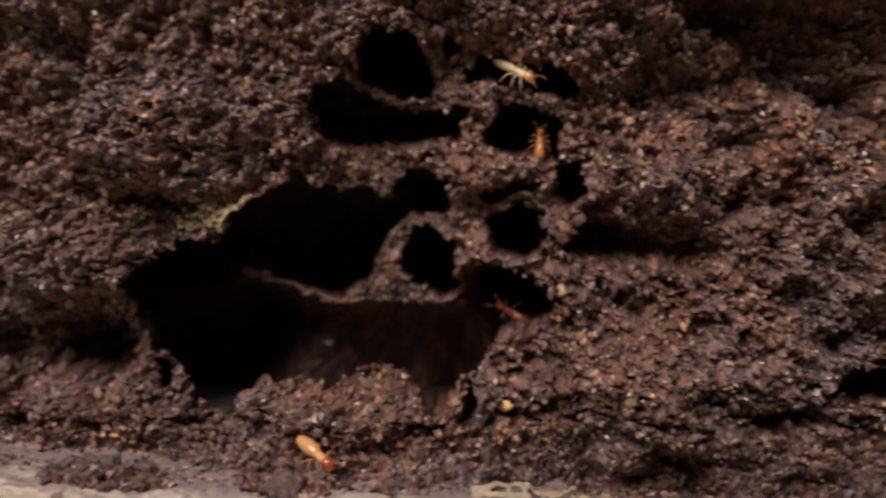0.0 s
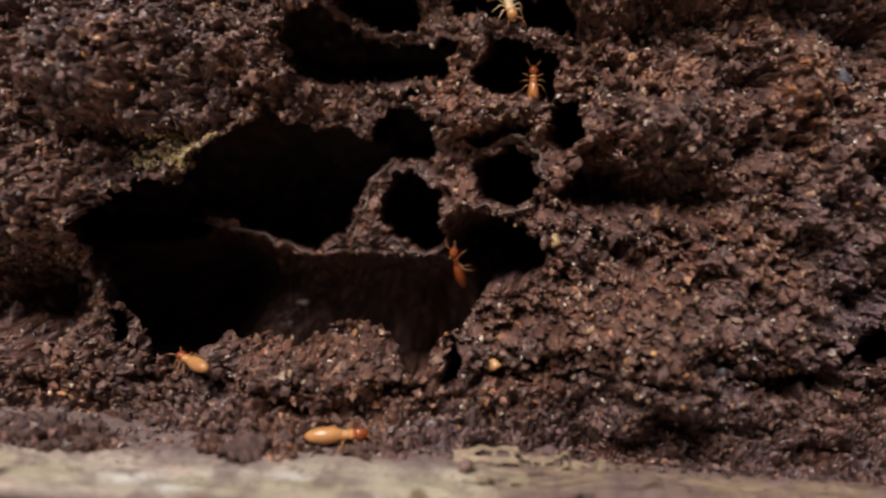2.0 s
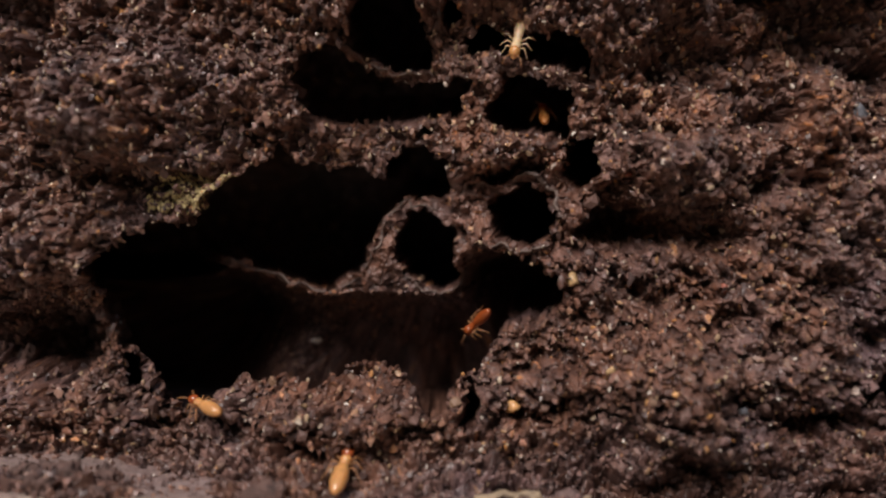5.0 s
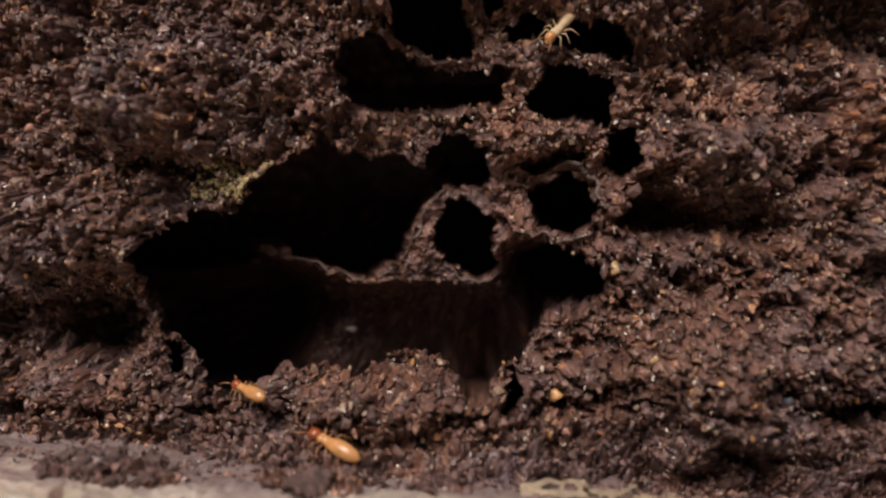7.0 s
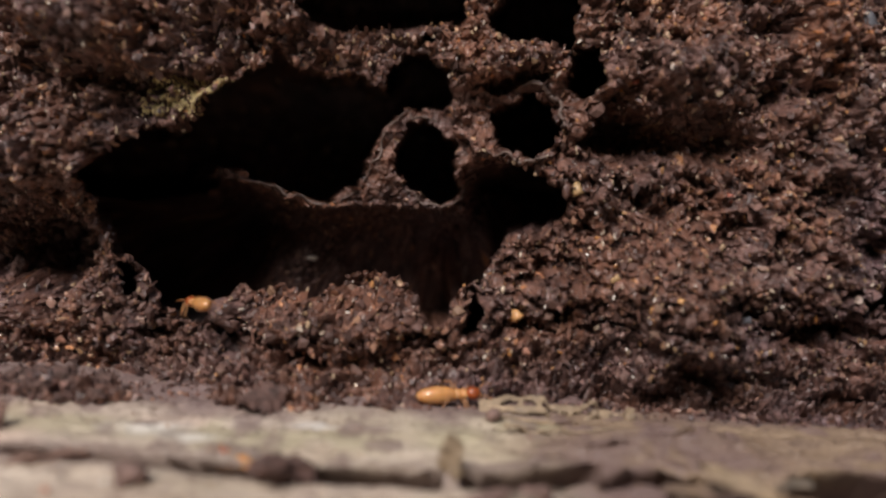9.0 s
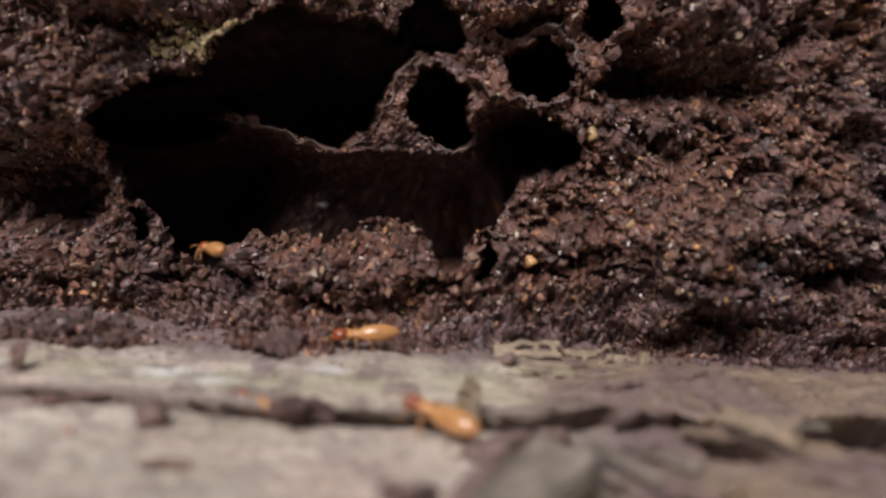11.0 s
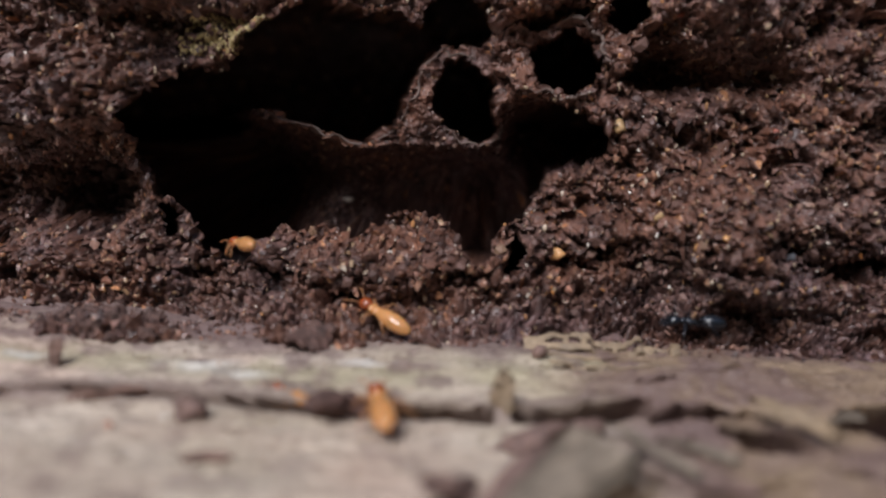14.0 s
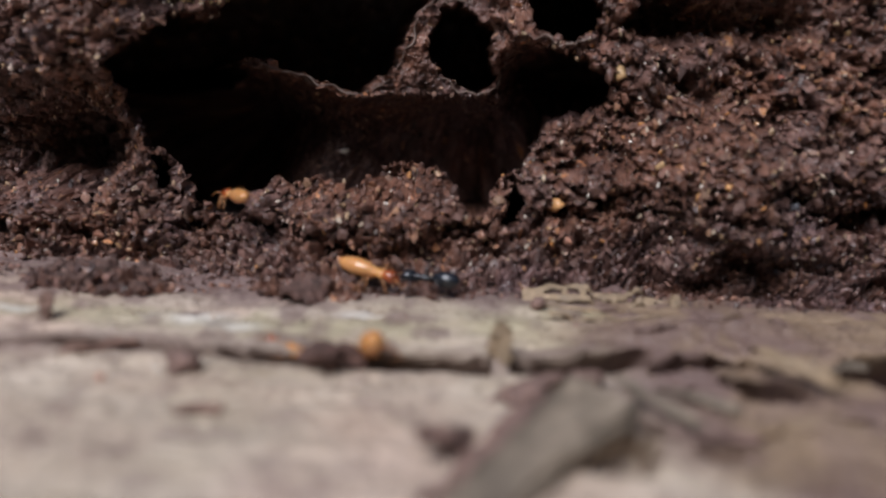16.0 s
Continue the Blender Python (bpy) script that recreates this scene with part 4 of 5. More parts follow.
plate("wood_flake", 0.30, 0.06, 0.02, 0.02, 14, SPLIT, "thin torn wood flake on the log", "wood flake", lay(0.72, -2.22, 0.05, 8, 6, -48), 0.8, 0.2, "torn flakes of the log")
plate("wood_flake", 0.28, 0.10, 0.03, 0.02, 15, CLOD, "yellow-brown chip lying flat on the wood", "wood flake", lay(-1.72, -2.75, 0.015, 4, 0, 6), 0.4, 0.0, "torn flakes of the log")
plate("wood_chip", 0.30, 0.15, 0.06, 0.01, 17, FIBRE, "pale ragged wood chip standing up in the crack", "wood chip", lay(-0.02, -1.84, 0.10, 4, -86, 80), 0.6, 0.3)
plate("wood_chip", 0.20, 0.09, 0.05, 0.01, 18, FIBRE, "small pale wood chip standing beside the crack", "wood chip", lay(0.10, -1.92, 0.05, 10, -70, 60), 0.6, 0.3)
plate("wood_chip", 0.20, 0.10, 0.05, 0.01, 19, CLOD, "small brown chip standing on the log", "wood chip", lay(-3.18, -1.52, 0.09, 5, -80, 75), 0.4, 0.2)


def splinter():
    """The blunt broken splinter that rises from the log towards the crack."""
    bm = bmesh.new()
    rows, n, seg = [], 40, 40
    for i in range(n):
        t = i / (n - 1)
        w, h = 0.10 + 0.13 * t, 0.05 + 0.085 * t
        ring = []
        for j in range(seg):
            a = 2 * math.pi * j / seg
            c, s = math.cos(a), math.sin(a)
            c, s = math.copysign(abs(c) ** 0.9, c), math.copysign(abs(s) ** 0.9, s)
            g = 1 + 0.38 * noise.noise(Vector((t * 4, c * 2.5, s * 2.5))) + 0.20 * noise.noise(Vector((t * 4, c * 9, s * 9))) + 0.10 * noise.noise(Vector((t * 20, c * 12, s * 12)))
            jag = (0.22 * noise.noise(Vector((9, c * 2, s * 2))) + 0.10 * noise.noise(Vector((4, c * 7, s * 7)))) * t ** 6
            ring.append(bm.verts.new(Vector((-0.95 + 1.75 * t + jag, c * w * g, s * h * g)) * CM))
        rows.append(ring)
    for a, b in zip(rows, rows[1:]):
        for j in range(seg):
            bm.faces.new((a[j], a[(j + 1) % seg], b[(j + 1) % seg], b[j]))
    for ring, flip in ((rows[0], True), (rows[-1], False)):
        mid = bm.verts.new(sum((v.co for v in ring), Vector()) / seg + Vector((-0.06 * CM if not flip else 0, 0, 0)))
        for j in range(seg):
            f = (ring[j], ring[(j + 1) % seg], mid)
            bm.faces.new(f[::-1] if flip else f)
    bmesh.ops.recalc_face_normals(bm, faces=bm.faces)
    ob = part("wood_splinter", bm, SPLIT, None, "grey broken wood splinter jutting up from the log")
    strip = limb([Vector((-0.9 + 0.17 * k, 0.16 + 0.012 * k + 0.04 * noise.noise(Vector((k * 0.9, 1, 2))), -0.02 + 0.03 * noise.noise(Vector((k * 1.3, 5, 2))))) * CM for k in range(10)], 0.05 * CM, 0.10 * CM, 9)
    for v in strip.verts:
        v.co += noise.noise_vector(v.co * 900) * 0.04 * CM
    part("bark_strip", strip, BARK, ob, "crumbling red-brown bark strip")
    ob.matrix_world = lay(0.00, -3.38, 0.06, 0, -5, 52)
    return tagged(ob, "", "wood splinter")


splinter()
rock("bark_lump", 91, log_spot(-0.30, -3.0, 0.05), 0.14, BARK, "dark red-brown bark crumb beside the splinter", "bark crumb", "bark crumbs by the splinter", (2.2, 0.6, 0.45), 0.8, 3)
rock("bark_lump", 92, log_spot(0.12, -2.3, 0.04), 0.14, BARK, "dark red-brown bark crumb beside the splinter", "bark crumb", "bark crumbs by the splinter", (1.6, 0.6, 0.5), 0.8, 3)
rock("bark_lump", 93, log_spot(0.45, -2.12, 0.04), 0.10, BARK, "dark red-brown bark crumb beside the splinter", "bark crumb", "bark crumbs by the splinter", (1.5, 0.7, 0.6), 0.8, 3)


def fibre_lattice():
    """A flat strip of pale wood fibres, rotted through in a row of oval gaps, lifted along the wall foot."""
    nu, nv, length, width, thick = 120, 18, 1.22, 0.17, 0.022
    gaps = ((0.20, 0.10, 0.060, 0.40), (0.33, 0.05, 0.045, 0.5), (0.46, -0.05, 0.060, 0.55), (0.555, 0.0, 0.022, 0.35), (0.70, 0.0, 0.10, 0.6), (0.90, 0.25, 0.05, 0.3))
    def spot(i, j, low):
        u, v = i / (nu - 1), j / (nv - 1) * 2 - 1
        taper = min(1.0, 0.35 + 4 * u, 0.25 + 3.5 * (1 - u))
        x = 0.18 + length * u
        y = -0.66 - 0.07 * u + v * width / 2 * taper + 0.05 * noise.noise(Vector((u * 4, 0, 3))) + 0.02 * noise.noise(Vector((u * 14, v * 2, 5)))
        ground = max(log_spot(x, -0.62)[2], -0.05 * x - 0.04)
        z = ground + 0.02 + 0.07 * (v + 1) / 2 + 0.04 * math.sin(3 * u) + 0.02 * noise.noise(Vector((u * 9, v * 3, 8))) + 0.012 * noise.noise(Vector((u * 5, v * 9, 2)))
        return Vector((x, y, z - (thick if low else 0))) * CM
    def solid(i, j):
        u, v = (i + 0.5) / (nu - 1), (j + 0.5) / (nv - 1) * 2 - 1
        u += 0.012 * noise.noise(Vector((u * 30, v * 3, 1)))
        return 0 <= i < nu - 1 and 0 <= j < nv - 1 and all(((u - a) / c) ** 2 + ((v - b) / d) ** 2 > 1 for a, b, c, d in gaps)
    bm = bmesh.new()
    top = {(i, j): bm.verts.new(spot(i, j, False)) for i in range(nu) for j in range(nv)}
    low = {(i, j): bm.verts.new(spot(i, j, True)) for i in range(nu) for j in range(nv)}
    for i in range(nu - 1):
        for j in range(nv - 1):
            if not solid(i, j):
                continue
            c = [(i, j), (i + 1, j), (i + 1, j + 1), (i, j + 1)]
            bm.faces.new([top[k] for k in c])
            bm.faces.new([low[k] for k in c[::-1]])
            for (a, b), (di, dj) in zip(((0, 1), (1, 2), (2, 3), (3, 0)), ((0, -1), (1, 0), (0, 1), (-1, 0))):
                if not solid(i + di, j + dj):
                    bm.faces.new((top[c[b]], top[c[a]], low[c[a]], low[c[b]]))
    bmesh.ops.delete(bm, geom=[v for v in bm.verts if not v.link_faces], context='VERTS')
    ob = part("wood_fibre_lattice", bm, FIBRE, None, "pale wood fibre strip with rotted oval gaps on the log")
    tagged(ob, "", "wood fibre")


fibre_lattice()
for k, (x0, y0, x1, y1, r) in enumerate(((0.30, -0.84, 1.28, -0.86, 0.022), (0.36, -1.00, 1.20, -1.02, 0.018))):
    pts = [Vector((x0 + (x1 - x0) * i / 24, y0 + (y1 - y0) * i / 24 + 0.02 * noise.noise(Vector((i * 0.12, k * 3.1, 0))), 0)) for i in range(25)]
    pts = [Vector((p.x, p.y, max(log_spot(p.x, p.y)[2], -0.05 * p.x - 0.03) + 0.012)) * CM for p in pts]
    tagged(part("wood_fibre", limb(pts, r * CM, 0.4 * r * CM, 8), FIBRE, None, "pale loose wood fibre at the wall foot"), "", "wood fibre", "wood fibres at the wall foot")


def lichen():
    spots = wall_pool(21, 620, -2.78, -1.98, 2.32, 2.66)
    scatter("lichen_patch", len(spots), 22, lambda r: spots.pop(), lambda r: 0.012 + 0.024 * r.random() ** 2, LICHEN, "yellow-green crumbly lichen patch on the chamber's upper rim", "stuff", "lichen")


lichen()


def speck_material():
    m, nt, b = nodes_of("mineral_speck")
    g = nt.nodes.new("ShaderNodeNewGeometry")
    c = ramp(nt, g.outputs["Random Per Island"], [(0.0, (0.50, 0.22, 0.07)), (0.3, (0.42, 0.28, 0.16)), (0.6, (0.55, 0.42, 0.28)), (0.85, (0.75, 0.68, 0.58)), (1.0, (0.30, 0.12, 0.06))])
    nt.links.new(c, b.inputs["Base Color"])
    b.inputs["Roughness"].default_value = 0.18
    return m


SPECK = speck_material()
# mineral specks; the pale ones also imitate glints on the wet soil
specks = wall_pool(31, 7500, -5.6, 4.2, 0.0, 5.0, 0.012)
scatter("specks_and_glints", len(specks), 32, lambda r: specks.pop(), lambda r: 0.007 + 0.026 * r.random() ** 4, SPECK, "tiny tan mineral specks and pale bits standing for glints in the nest wall", "stuff", "mineral specks")


coarse = wall_pool(35, 420, -4.6, 4.0, 0.05, 4.6, 0.02)
scatter("mineral_grains", len(coarse), 36, lambda r: coarse.pop(), lambda r: 0.020 + 0.022 * r.random() ** 2, SPECK, "tan, orange and white sand grains set in the nest wall", "stuff", "sand grains", 0.45)


# pale specks imitate fine glints on the wood
log_specks = lambda r: log_spot(r.uniform(-3.5, 2.6), r.uniform(-3.2, -1.2), 0.002)
scatter("specks_and_glints", 420, 33, log_specks, lambda r: 0.004 + 0.009 * r.random() ** 2, SPECK, "tiny pale and glassy specks standing for fine glints on the log", "stuff", "mineral specks")


# thin torn carton edges at the chamber's rim
def ribbon(pts, r, deep, seed):
    """A thin torn sheet seen on its edge: follows pts (cm), r half thick, reaching back by deep."""
    bm = bmesh.new()
    rows, n, seg = [], len(pts), 10
    for k, p in enumerate(pts):
        along = (pts[min(k + 1, n - 1)] - pts[max(k - 1, 0)]).normalized()
        side = along.cross(Vector((0, 1, 0))).normalized()
        end = min(1.0, 0.35 + 3.0 * min(k, n - 1 - k) / n)
        ring = []
        for j in range(seg):
            a = 2 * math.pi * j / seg
            w = r * end * (1 + 0.7 * noise.noise(Vector((k * 0.45, j * 0.5, seed))))
            back = deep * (0.5 + 0.5 * math.sin(a)) + 0.03 * noise.noise(Vector((k * 0.5, seed, 3)))
            ring.append(bm.verts.new((p + side * (w * math.cos(a)) + Vector((0, back, 0))) * CM))
        rows.append(ring)
    for a, b in zip(rows, rows[1:]):
        for j in range(seg):
            bm.faces.new((a[j], a[(j + 1) % seg], b[(j + 1) % seg], b[j]))
    bm.faces.new(rows[0][::-1])
    bm.faces.new(rows[-1])
    bmesh.ops.recalc_face_normals(bm, faces=bm.faces)
    tagged(part("carton_edge", bm, CARTON, None, "thin torn carton edge at the large chamber's rim"), "", "carton edge", "torn edges of the chamber rim")


def dense(points, n):
    out = []
    for i in range(n):
        t = i / (n - 1) * (len(points) - 1)
        k = min(int(t), len(points) - 2)
        out.append(Vector(points[k]).lerp(Vector(points[k + 1]), t - k))
    return out


def crest(points, r, seed):
    """A torn pale edge along the partition's rim: the foremost ridge of the wall near the line of x, z points."""
    line = dense([(x, 0, z) for x, z in points], 60)
    found = []
    for k, p in enumerate(line):
        d = (line[min(k + 1, 59)] - line[max(k - 1, 0)]).normalized()
        u = np.linspace(-0.13, 0.13, 27)
        co = wall_surface(p.x - d.z * u, p.z + d.x * u)[0]
        q = co[np.argmin(co[:, 1] + 0.8 * np.abs(u))]
        found.append(Vector(q))
    pts = []
    for k in range(60):
        near = found[max(k - 2, 0):k + 3]
        pts.append(sum(near, Vector()) / len(near) - Vector((0, 0.012, 0)))
    ribbon(pts, r, 0.04, seed)


crest([(-2.30, 1.82), (-2.0, 1.70), (-1.77, 1.66), (-1.54, 1.53), (-1.38, 1.51), (-1.19, 1.56), (-0.98, 1.60)], 0.012, 11)
crest([(-0.98, 1.62), (-0.84, 1.97), (-0.67, 2.27), (-0.5, 2.42), (-0.36, 2.33), (-0.2, 2.33)], 0.012, 15)
crest([(0.30, 2.11), (0.50, 1.95), (0.67, 1.94), (0.85, 2.02)], 0.014, 12)
crest([(-1.00, 3.75), (-0.76, 3.62), (-0.54, 3.59), (-0.25, 3.61)], 0.011, 13)
crest([(0.60, 2.60), (0.72, 2.62), (0.90, 2.48), (0.96, 2.25)], 0.020, 14)
crest([(-0.55, 1.70), (-0.36, 1.52), (-0.14, 1.49), (0.10, 1.54)], 0.010, 16)


def gait(thing, rows, legs_turn=14):
    """Swings the legs of a walking insect in two alternating tripods between the given times."""
    legs = [o for o in thing.children if o.name.startswith("leg")]
    for n, leg in enumerate(legs):
        side = 1 if n < 3 else -1
        beat = 1 if (n % 3 + (n >= 3)) % 2 else -1
        keys = []
        for k in range(int(16 / 0.2) + 1):
            t = k * 0.2
            going = any(a <= t <= b for a, b in rows)
            ang = legs_turn * beat * (1 if k % 2 else -1) if going else 0.0
            keys.append((t, Matrix.Translation((0.001, 0, 0)) @ pose(0, 0, 0, 0, 0, ang * side) @ Matrix.Translation((-0.001, 0, 0))))
        walk(leg, keys)


single_crumbs()


def motions():
    out = (0.1, -0.75, 0.65)
    walk(gallery_termite, [(0, stand(0.60, 0.86, 3.85, (0.75, -0.35, -0.45), out)), (1, stand(0.60, 0.86, 3.86, (0.35, -0.45, -0.80), out)), (4, stand(0.56, 0.86, 3.88, (0.15, -0.45, -0.85), out)),
                           (6.5, stand(0.58, 0.86, 3.86, (-0.60, -0.45, -0.65), out)), (7.5, stand(0.56, 0.86, 3.87, (-0.50, -0.45, -0.72), out)), (8, stand(0.54, 0.86, 3.87, (-0.25, -0.45, -0.85), out)),
                           (16, stand(0.54, 0.86, 3.87, (-0.25, -0.45, -0.85), out))])
    walk(chamber_termite, [(0, stand(0.87, 1.10, 3.13, (0.05, 0.2, 0.97), (0.0, -0.95, 0.3))), (4.2, stand(0.87, 1.10, 3.14, (-0.05, 0.2, 0.97), (0.0, -0.95, 0.3))),
                           (5.2, stand(0.85, 1.60, 3.20, (0, 0.95, 0.3), (0, -0.3, 0.95))), (6.2, stand(0.85, 3.3, 3.20, (0, 0.98, 0.1), (0, -0.1, 0.98))), (16, stand(0.85, 3.4, 3.20, (0, 0.98, 0.1), (0, -0.1, 0.98)))])
    on = (-0.72, -0.62, 0.30)
    walk(partition_termite, [(0, stand(0.62, 1.16, 1.34, (-0.8, 0.3, 0.5), on)), (0.5, stand(0.26, 1.16, 1.39, (-0.5, 0.2, 0.8), on)), (1, stand(0.15, 1.16, 1.46, (-0.4, 0.3, 0.8), on)),
                             (1.5, stand(0.08, 1.16, 1.40, (-0.2, 0.3, 0.93), on)), (2, stand(0.21, 1.16, 1.38, (-0.2, -0.3, 0.9), on)), (2.5, stand(0.25, 1.16, 1.34, (-0.3, -0.2, 0.9), on)),
                             (3, stand(0.15, 1.16, 1.31, (-0.6, 0.5, 0.5), on)), (3.5, stand(0.15, 1.16, 1.23, (-0.6, 0.7, 0.1), on)), (4, stand(0.20, 1.16, 1.12, (-0.55, 0.6, -0.55), on)),
                             (4.2, stand(0.22, 1.16, 1.18, (-0.55, 0.6, -0.55), on)), (6.5, stand(0.30, 1.04, 1.04, (-0.3, 0.6, -0.7), on)), (6.8, stand(0.42, 1.15, 0.84, (-0.3, 0.6, -0.7), on)),
                             (7.1, stand(0.62, 1.60, 0.62, (-0.25, 0.6, -0.75), on)), (7.5, stand(0.75, 2.2, 0.45, (-0.25, 0.6, -0.75), on)), (16, stand(0.75, 2.2, 0.45, (-0.25, 0.6, -0.75), on))])
    rest = stand(-2.16, -0.13, 0.62, (-0.77, 0.60, 0.10), (-0.14, -0.28, 0.95))
    back = stand(-2.14, -0.30, 0.71, (-0.60, 0.78, -0.12), (-0.14, -0.10, 0.98))
    walk(doorway_termite, [(0, stand(-2.22, 0.55, 0.42, (0.3, -0.95, 0.1), (-0.1, -0.25, 0.96))), (0.4, stand(-2.12, 0.05, 0.53, (-0.3, -0.9, 0.1), (-0.1, -0.27, 0.96))),
                           (0.7, stand(-2.10, -0.10, 0.58, (-0.95, -0.2, 0.1), (-0.1, -0.27, 0.96))), (1, stand(-2.12, -0.12, 0.59, (-0.77, 0.60, 0.10), (-0.14, -0.28, 0.95))), (7, rest), (8.5, back), (16, back)])
    walk(walking_termite, [
        (0, stand(-1.27, -0.40, 0.24, (0.73, -0.58, -0.36), (-0.00, -0.52, 0.85))),
        (0.5, stand(-1.18, -0.42, 0.21, (1.00, -0.01, -0.02), (0.01, -0.45, 0.89))),
        (1, stand(-1.17, -0.46, 0.19, (1.00, -0.01, -0.03), (0.02, -0.42, 0.91))),
        (1.5, stand(-0.90, -0.45, 0.16, (0.93, 0.33, 0.14), (0.09, -0.59, 0.80))),
        (2, stand(-0.79, -0.47, 0.09, (1.00, 0.09, 0.02), (0.04, -0.62, 0.78))),
        (2.5, stand(-0.76, -0.44, 0.10, (1.00, 0.06, 0.02), (0.02, -0.61, 0.79))),
        (3, stand(-0.36, -0.66, 0.09, (0.97, 0.25, -0.04), (0.14, -0.41, 0.90))),
        (3.5, stand(-0.29, -0.59, 0.13, (0.83, 0.55, 0.10), (0.17, -0.43, 0.89))),
        (4, stand(-0.59, -0.53, 0.13, (0.77, 0.51, 0.38), (-0.10, -0.49, 0.87))),
        (5.2, stand(-0.93, -0.46, 0.18, (-0.10, 0.93, 0.35), (0.02, -0.40, 0.92))),
        (6.5, stand(-1.29, -0.39, 0.24, (-0.83, 0.47, 0.30), (-0.01, -0.55, 0.84))),
        (7, stand(-1.37, -0.43, 0.26, (-0.86, 0.41, 0.29), (0.02, -0.55, 0.83))),
        (7.5, stand(-1.05, -0.51, 0.20, (-0.95, 0.24, 0.18), (0.05, -0.46, 0.89))),
        (8, stand(-0.92, -0.54, 0.09, (-0.77, -0.58, -0.26), (0.10, -0.51, 0.85))),
        (8.25, stand(-0.72, -0.62, 0.08, (0.05, -0.97, -0.22), (0.02, -0.27, 0.96))),
        (8.5, stand(-0.51, -0.70, 0.08, (0.98, 0.12, 0.14), (-0.08, -0.41, 0.91))),
        (9, stand(-0.06, -0.54, 0.04, (0.97, 0.24, -0.04), (0.15, -0.48, 0.87))),
        (9.5, stand(-0.18, -0.61, 0.02, (0.61, -0.60, -0.52), (0.24, -0.48, 0.84))),
        (9.75, stand(-0.32, -0.71, 0.03, (0.10, -0.97, -0.22), (0.03, -0.23, 0.97))),
        (10, stand(-0.46, -0.80, 0.04, (-0.49, -0.79, -0.37), (-0.02, -0.42, 0.91))),
        (11.2, stand(-0.92, -0.66, 0.12, (-0.98, -0.10, 0.02), (-0.04, -0.28, 0.96))),
        (12.5, stand(-1.41, -0.50, 0.20, (-0.89, 0.37, 0.27), (0.04, -0.52, 0.86))),
        (13, stand(-1.52, -0.44, 0.26, (-0.89, 0.37, 0.28), (0.05, -0.53, 0.85))),
        (13.5, stand(-1.22, -0.52, 0.16, (-0.85, 0.47, 0.22), (0.00, -0.42, 0.91))),
        (14, stand(-0.96, -0.52, 0.17, (-0.81, 0.48, 0.35), (0.06, -0.51, 0.86))),
        (14.5, stand(-0.84, -0.41, 0.16, (-0.46, 0.66, 0.59), (0.12, -0.62, 0.78))),
        (15, stand(-0.78, -0.43, 0.13, (0.39, 0.73, 0.56), (0.07, -0.63, 0.78))),
        (15.5, stand(-0.96, -0.54, 0.15, (0.91, 0.38, 0.14), (0.08, -0.50, 0.86))),
        (15.7, stand(-1.21, -0.39, 0.23, (0.96, -0.25, -0.14), (-0.01, -0.52, 0.85))),
        (16, stand(-1.03, -0.58, 0.16, (0.91, -0.34, -0.22), (0.05, -0.44, 0.90))),
    ])
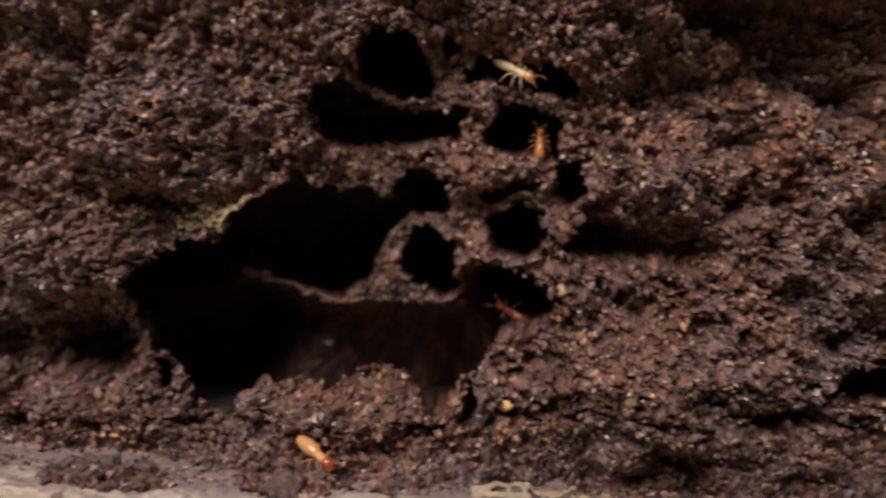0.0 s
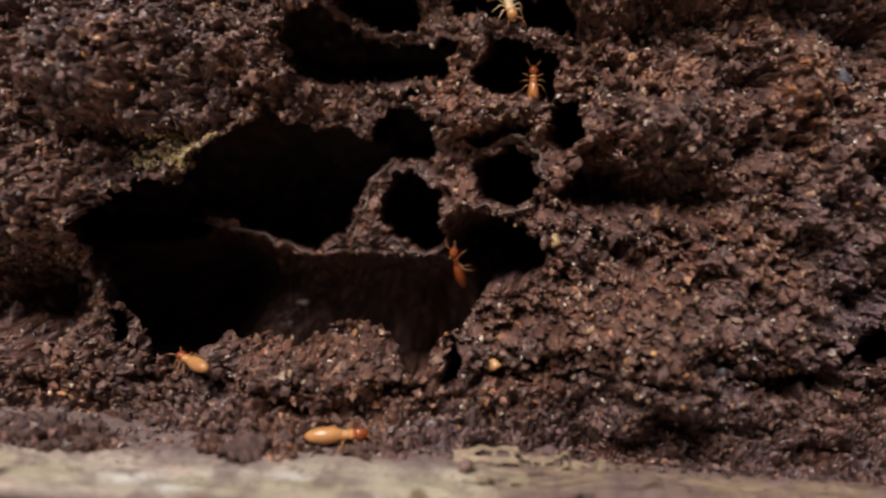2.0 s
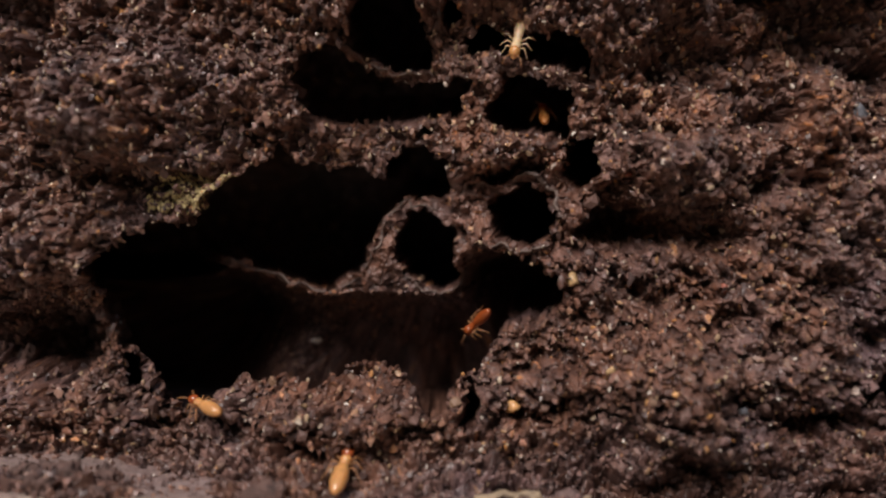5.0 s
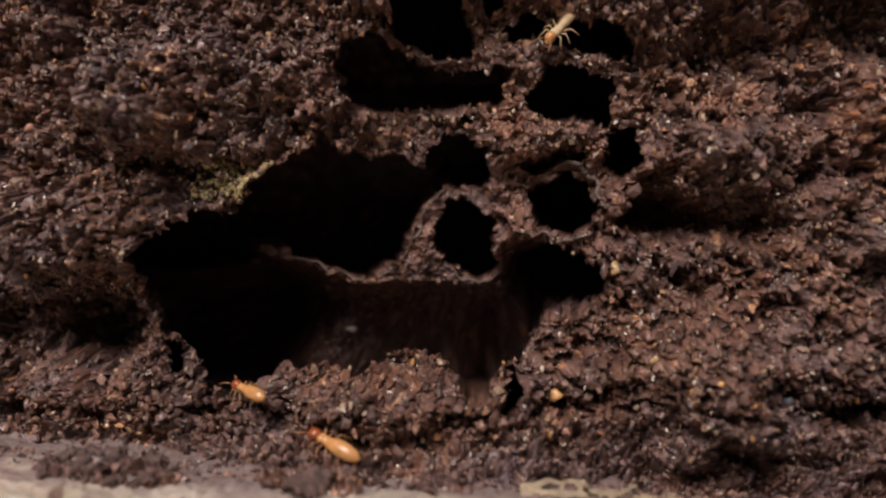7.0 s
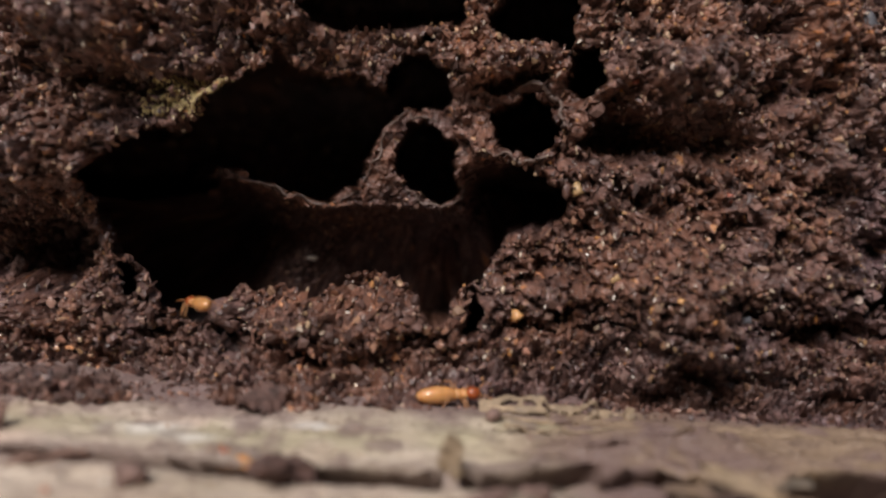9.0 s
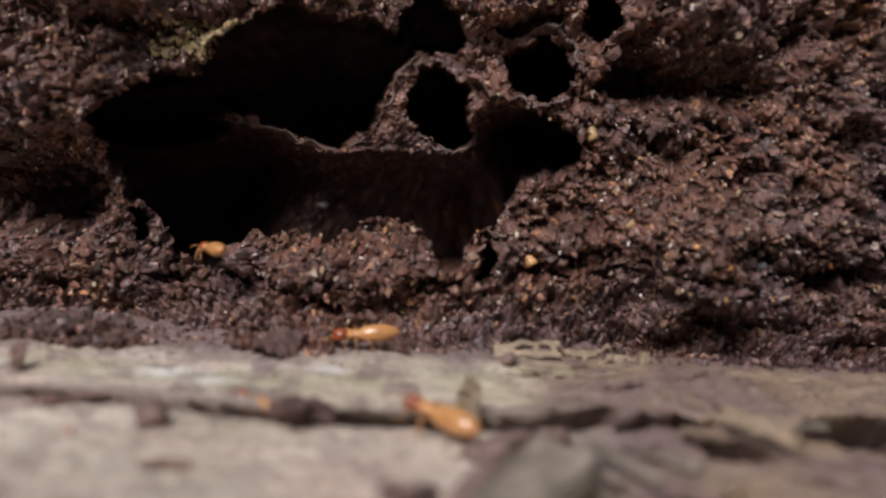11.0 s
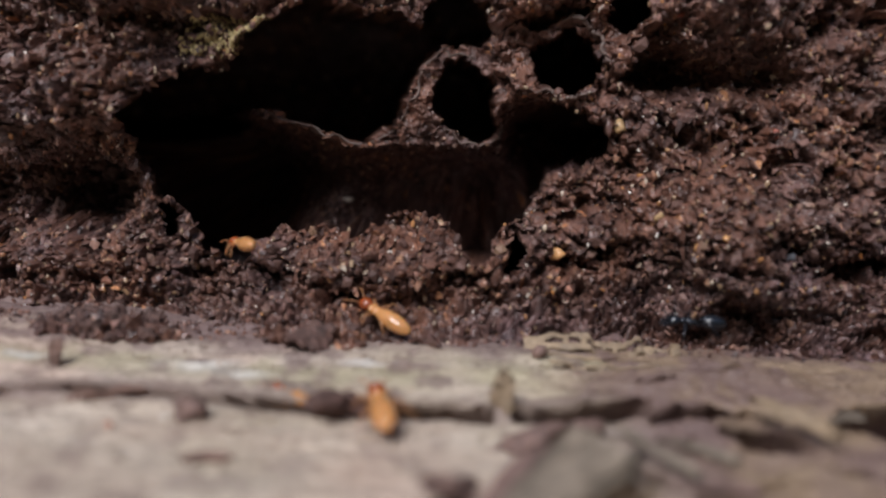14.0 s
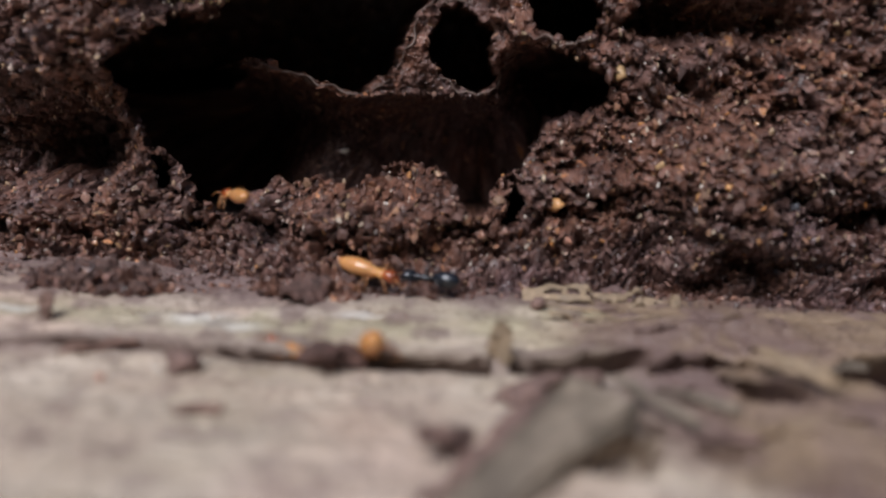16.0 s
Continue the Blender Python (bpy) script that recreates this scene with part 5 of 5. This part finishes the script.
    walk(crack_termite, [
        (0, stand(0.75, -3.95, 0.02, (-0.10, 0.99, 0.01), (0.05, 0.00, 1.00))),
        (9, stand(0.60, -3.85, 0.02, (-0.20, 0.98, 0.01), (0.05, 0.00, 1.00))),
        (9.5, stand(0.40, -3.10, 0.02, (-0.30, 0.95, 0.01), (0.05, 0.00, 1.00))),
        (10, stand(0.19, -2.08, -0.04, (-0.36, 0.93, 0.02), (0.05, 0.00, 1.00))),
        (10.2, stand(0.12, -2.09, -0.00, (-0.69, 0.73, 0.03), (0.05, 0.00, 1.00))),
        (12.5, stand(-0.69, -2.10, 0.00, (-0.80, 0.60, 0.04), (0.05, 0.00, 1.00))),
        (13, stand(-0.70, -2.09, 0.00, (-0.67, 0.74, 0.03), (0.05, 0.00, 1.00))),
        (13.5, stand(-0.75, -2.11, 0.01, (-0.54, 0.84, 0.03), (0.05, 0.00, 1.00))),
        (14, stand(-0.81, -2.12, 0.01, (-0.23, 0.97, 0.01), (0.05, 0.00, 1.00))),
        (14.5, stand(-0.82, -2.04, 0.02, (-0.22, 0.80, -0.55), (-0.05, 0.55, 0.83))),
        (15, stand(-0.81, -2.00, 0.00, (-0.22, 0.80, -0.55), (-0.05, 0.55, 0.83))),
        (15.5, stand(-0.85, -1.90, -0.01, (-0.22, 0.80, -0.55), (-0.05, 0.55, 0.83))),
        (16, stand(-0.87, -1.93, -0.01, (-0.22, 0.80, -0.55), (-0.05, 0.55, 0.83))),
    ])
    lain = stand(-1.45, -1.78, -0.02, (-0.85, 0.50, 0.12), (0.05, -0.1, 1.00))
    walk(still_termite, [(0, lain), (16, lain)])
    walk(black_ant, [
        (0, stand(5.6, -0.75, -0.16, (-0.99, 0.10, 0.03), (0.00, -0.10, 0.99))),
        (12.6, stand(5.6, -0.75, -0.16, (-0.99, 0.10, 0.03), (0.00, -0.10, 0.99))),
        (13.4, stand(2.78, -0.40, -0.14, (-0.94, 0.35, 0.05), (0.05, -0.10, 1.00))),
        (13.6, stand(2.17, -0.82, -0.11, (-0.97, 0.23, 0.05), (0.05, -0.10, 1.00))),
        (13.8, stand(1.71, -0.42, -0.02, (-1.00, 0.03, 0.05), (0.05, -0.10, 1.00))),
        (14, stand(1.58, -0.42, 0.06, (-1.00, -0.00, 0.05), (0.05, -0.10, 1.00))),
        (14.2, stand(1.39, -0.42, 0.09, (-0.98, -0.18, 0.05), (0.05, -0.10, 1.00))),
        (14.5, stand(0.85, -0.64, 0.04, (-0.62, -0.75, -0.05), (0.05, -0.10, 1.00))),
        (15, stand(0.14, -0.54, 0.01, (-0.98, -0.17, 0.05), (0.14, -0.55, 0.82))),
        (15.2, stand(-0.05, -0.60, 0.06, (-0.99, -0.16, 0.04), (0.11, -0.49, 0.87))),
        (15.5, stand(-0.66, -0.53, 0.20, (-0.99, -0.09, -0.07), (-0.02, -0.50, 0.87))),
        (15.7, stand(-0.77, -0.47, 0.22, (-0.97, -0.24, -0.02), (0.14, -0.63, 0.77))),
        (16, stand(-0.54, -0.68, 0.11, (-0.96, 0.28, 0.02), (-0.10, -0.43, 0.90))),
    ])
    gait(walking_termite, ((0, 4.4), (7.2, 10.2), (13, 16)))
    gait(crack_termite, ((9, 12.4), (13, 14.6)))
    gait(black_ant, ((12.6, 16),), 20)
    gait(partition_termite, ((0, 4.2), (6.4, 8)))


motions()
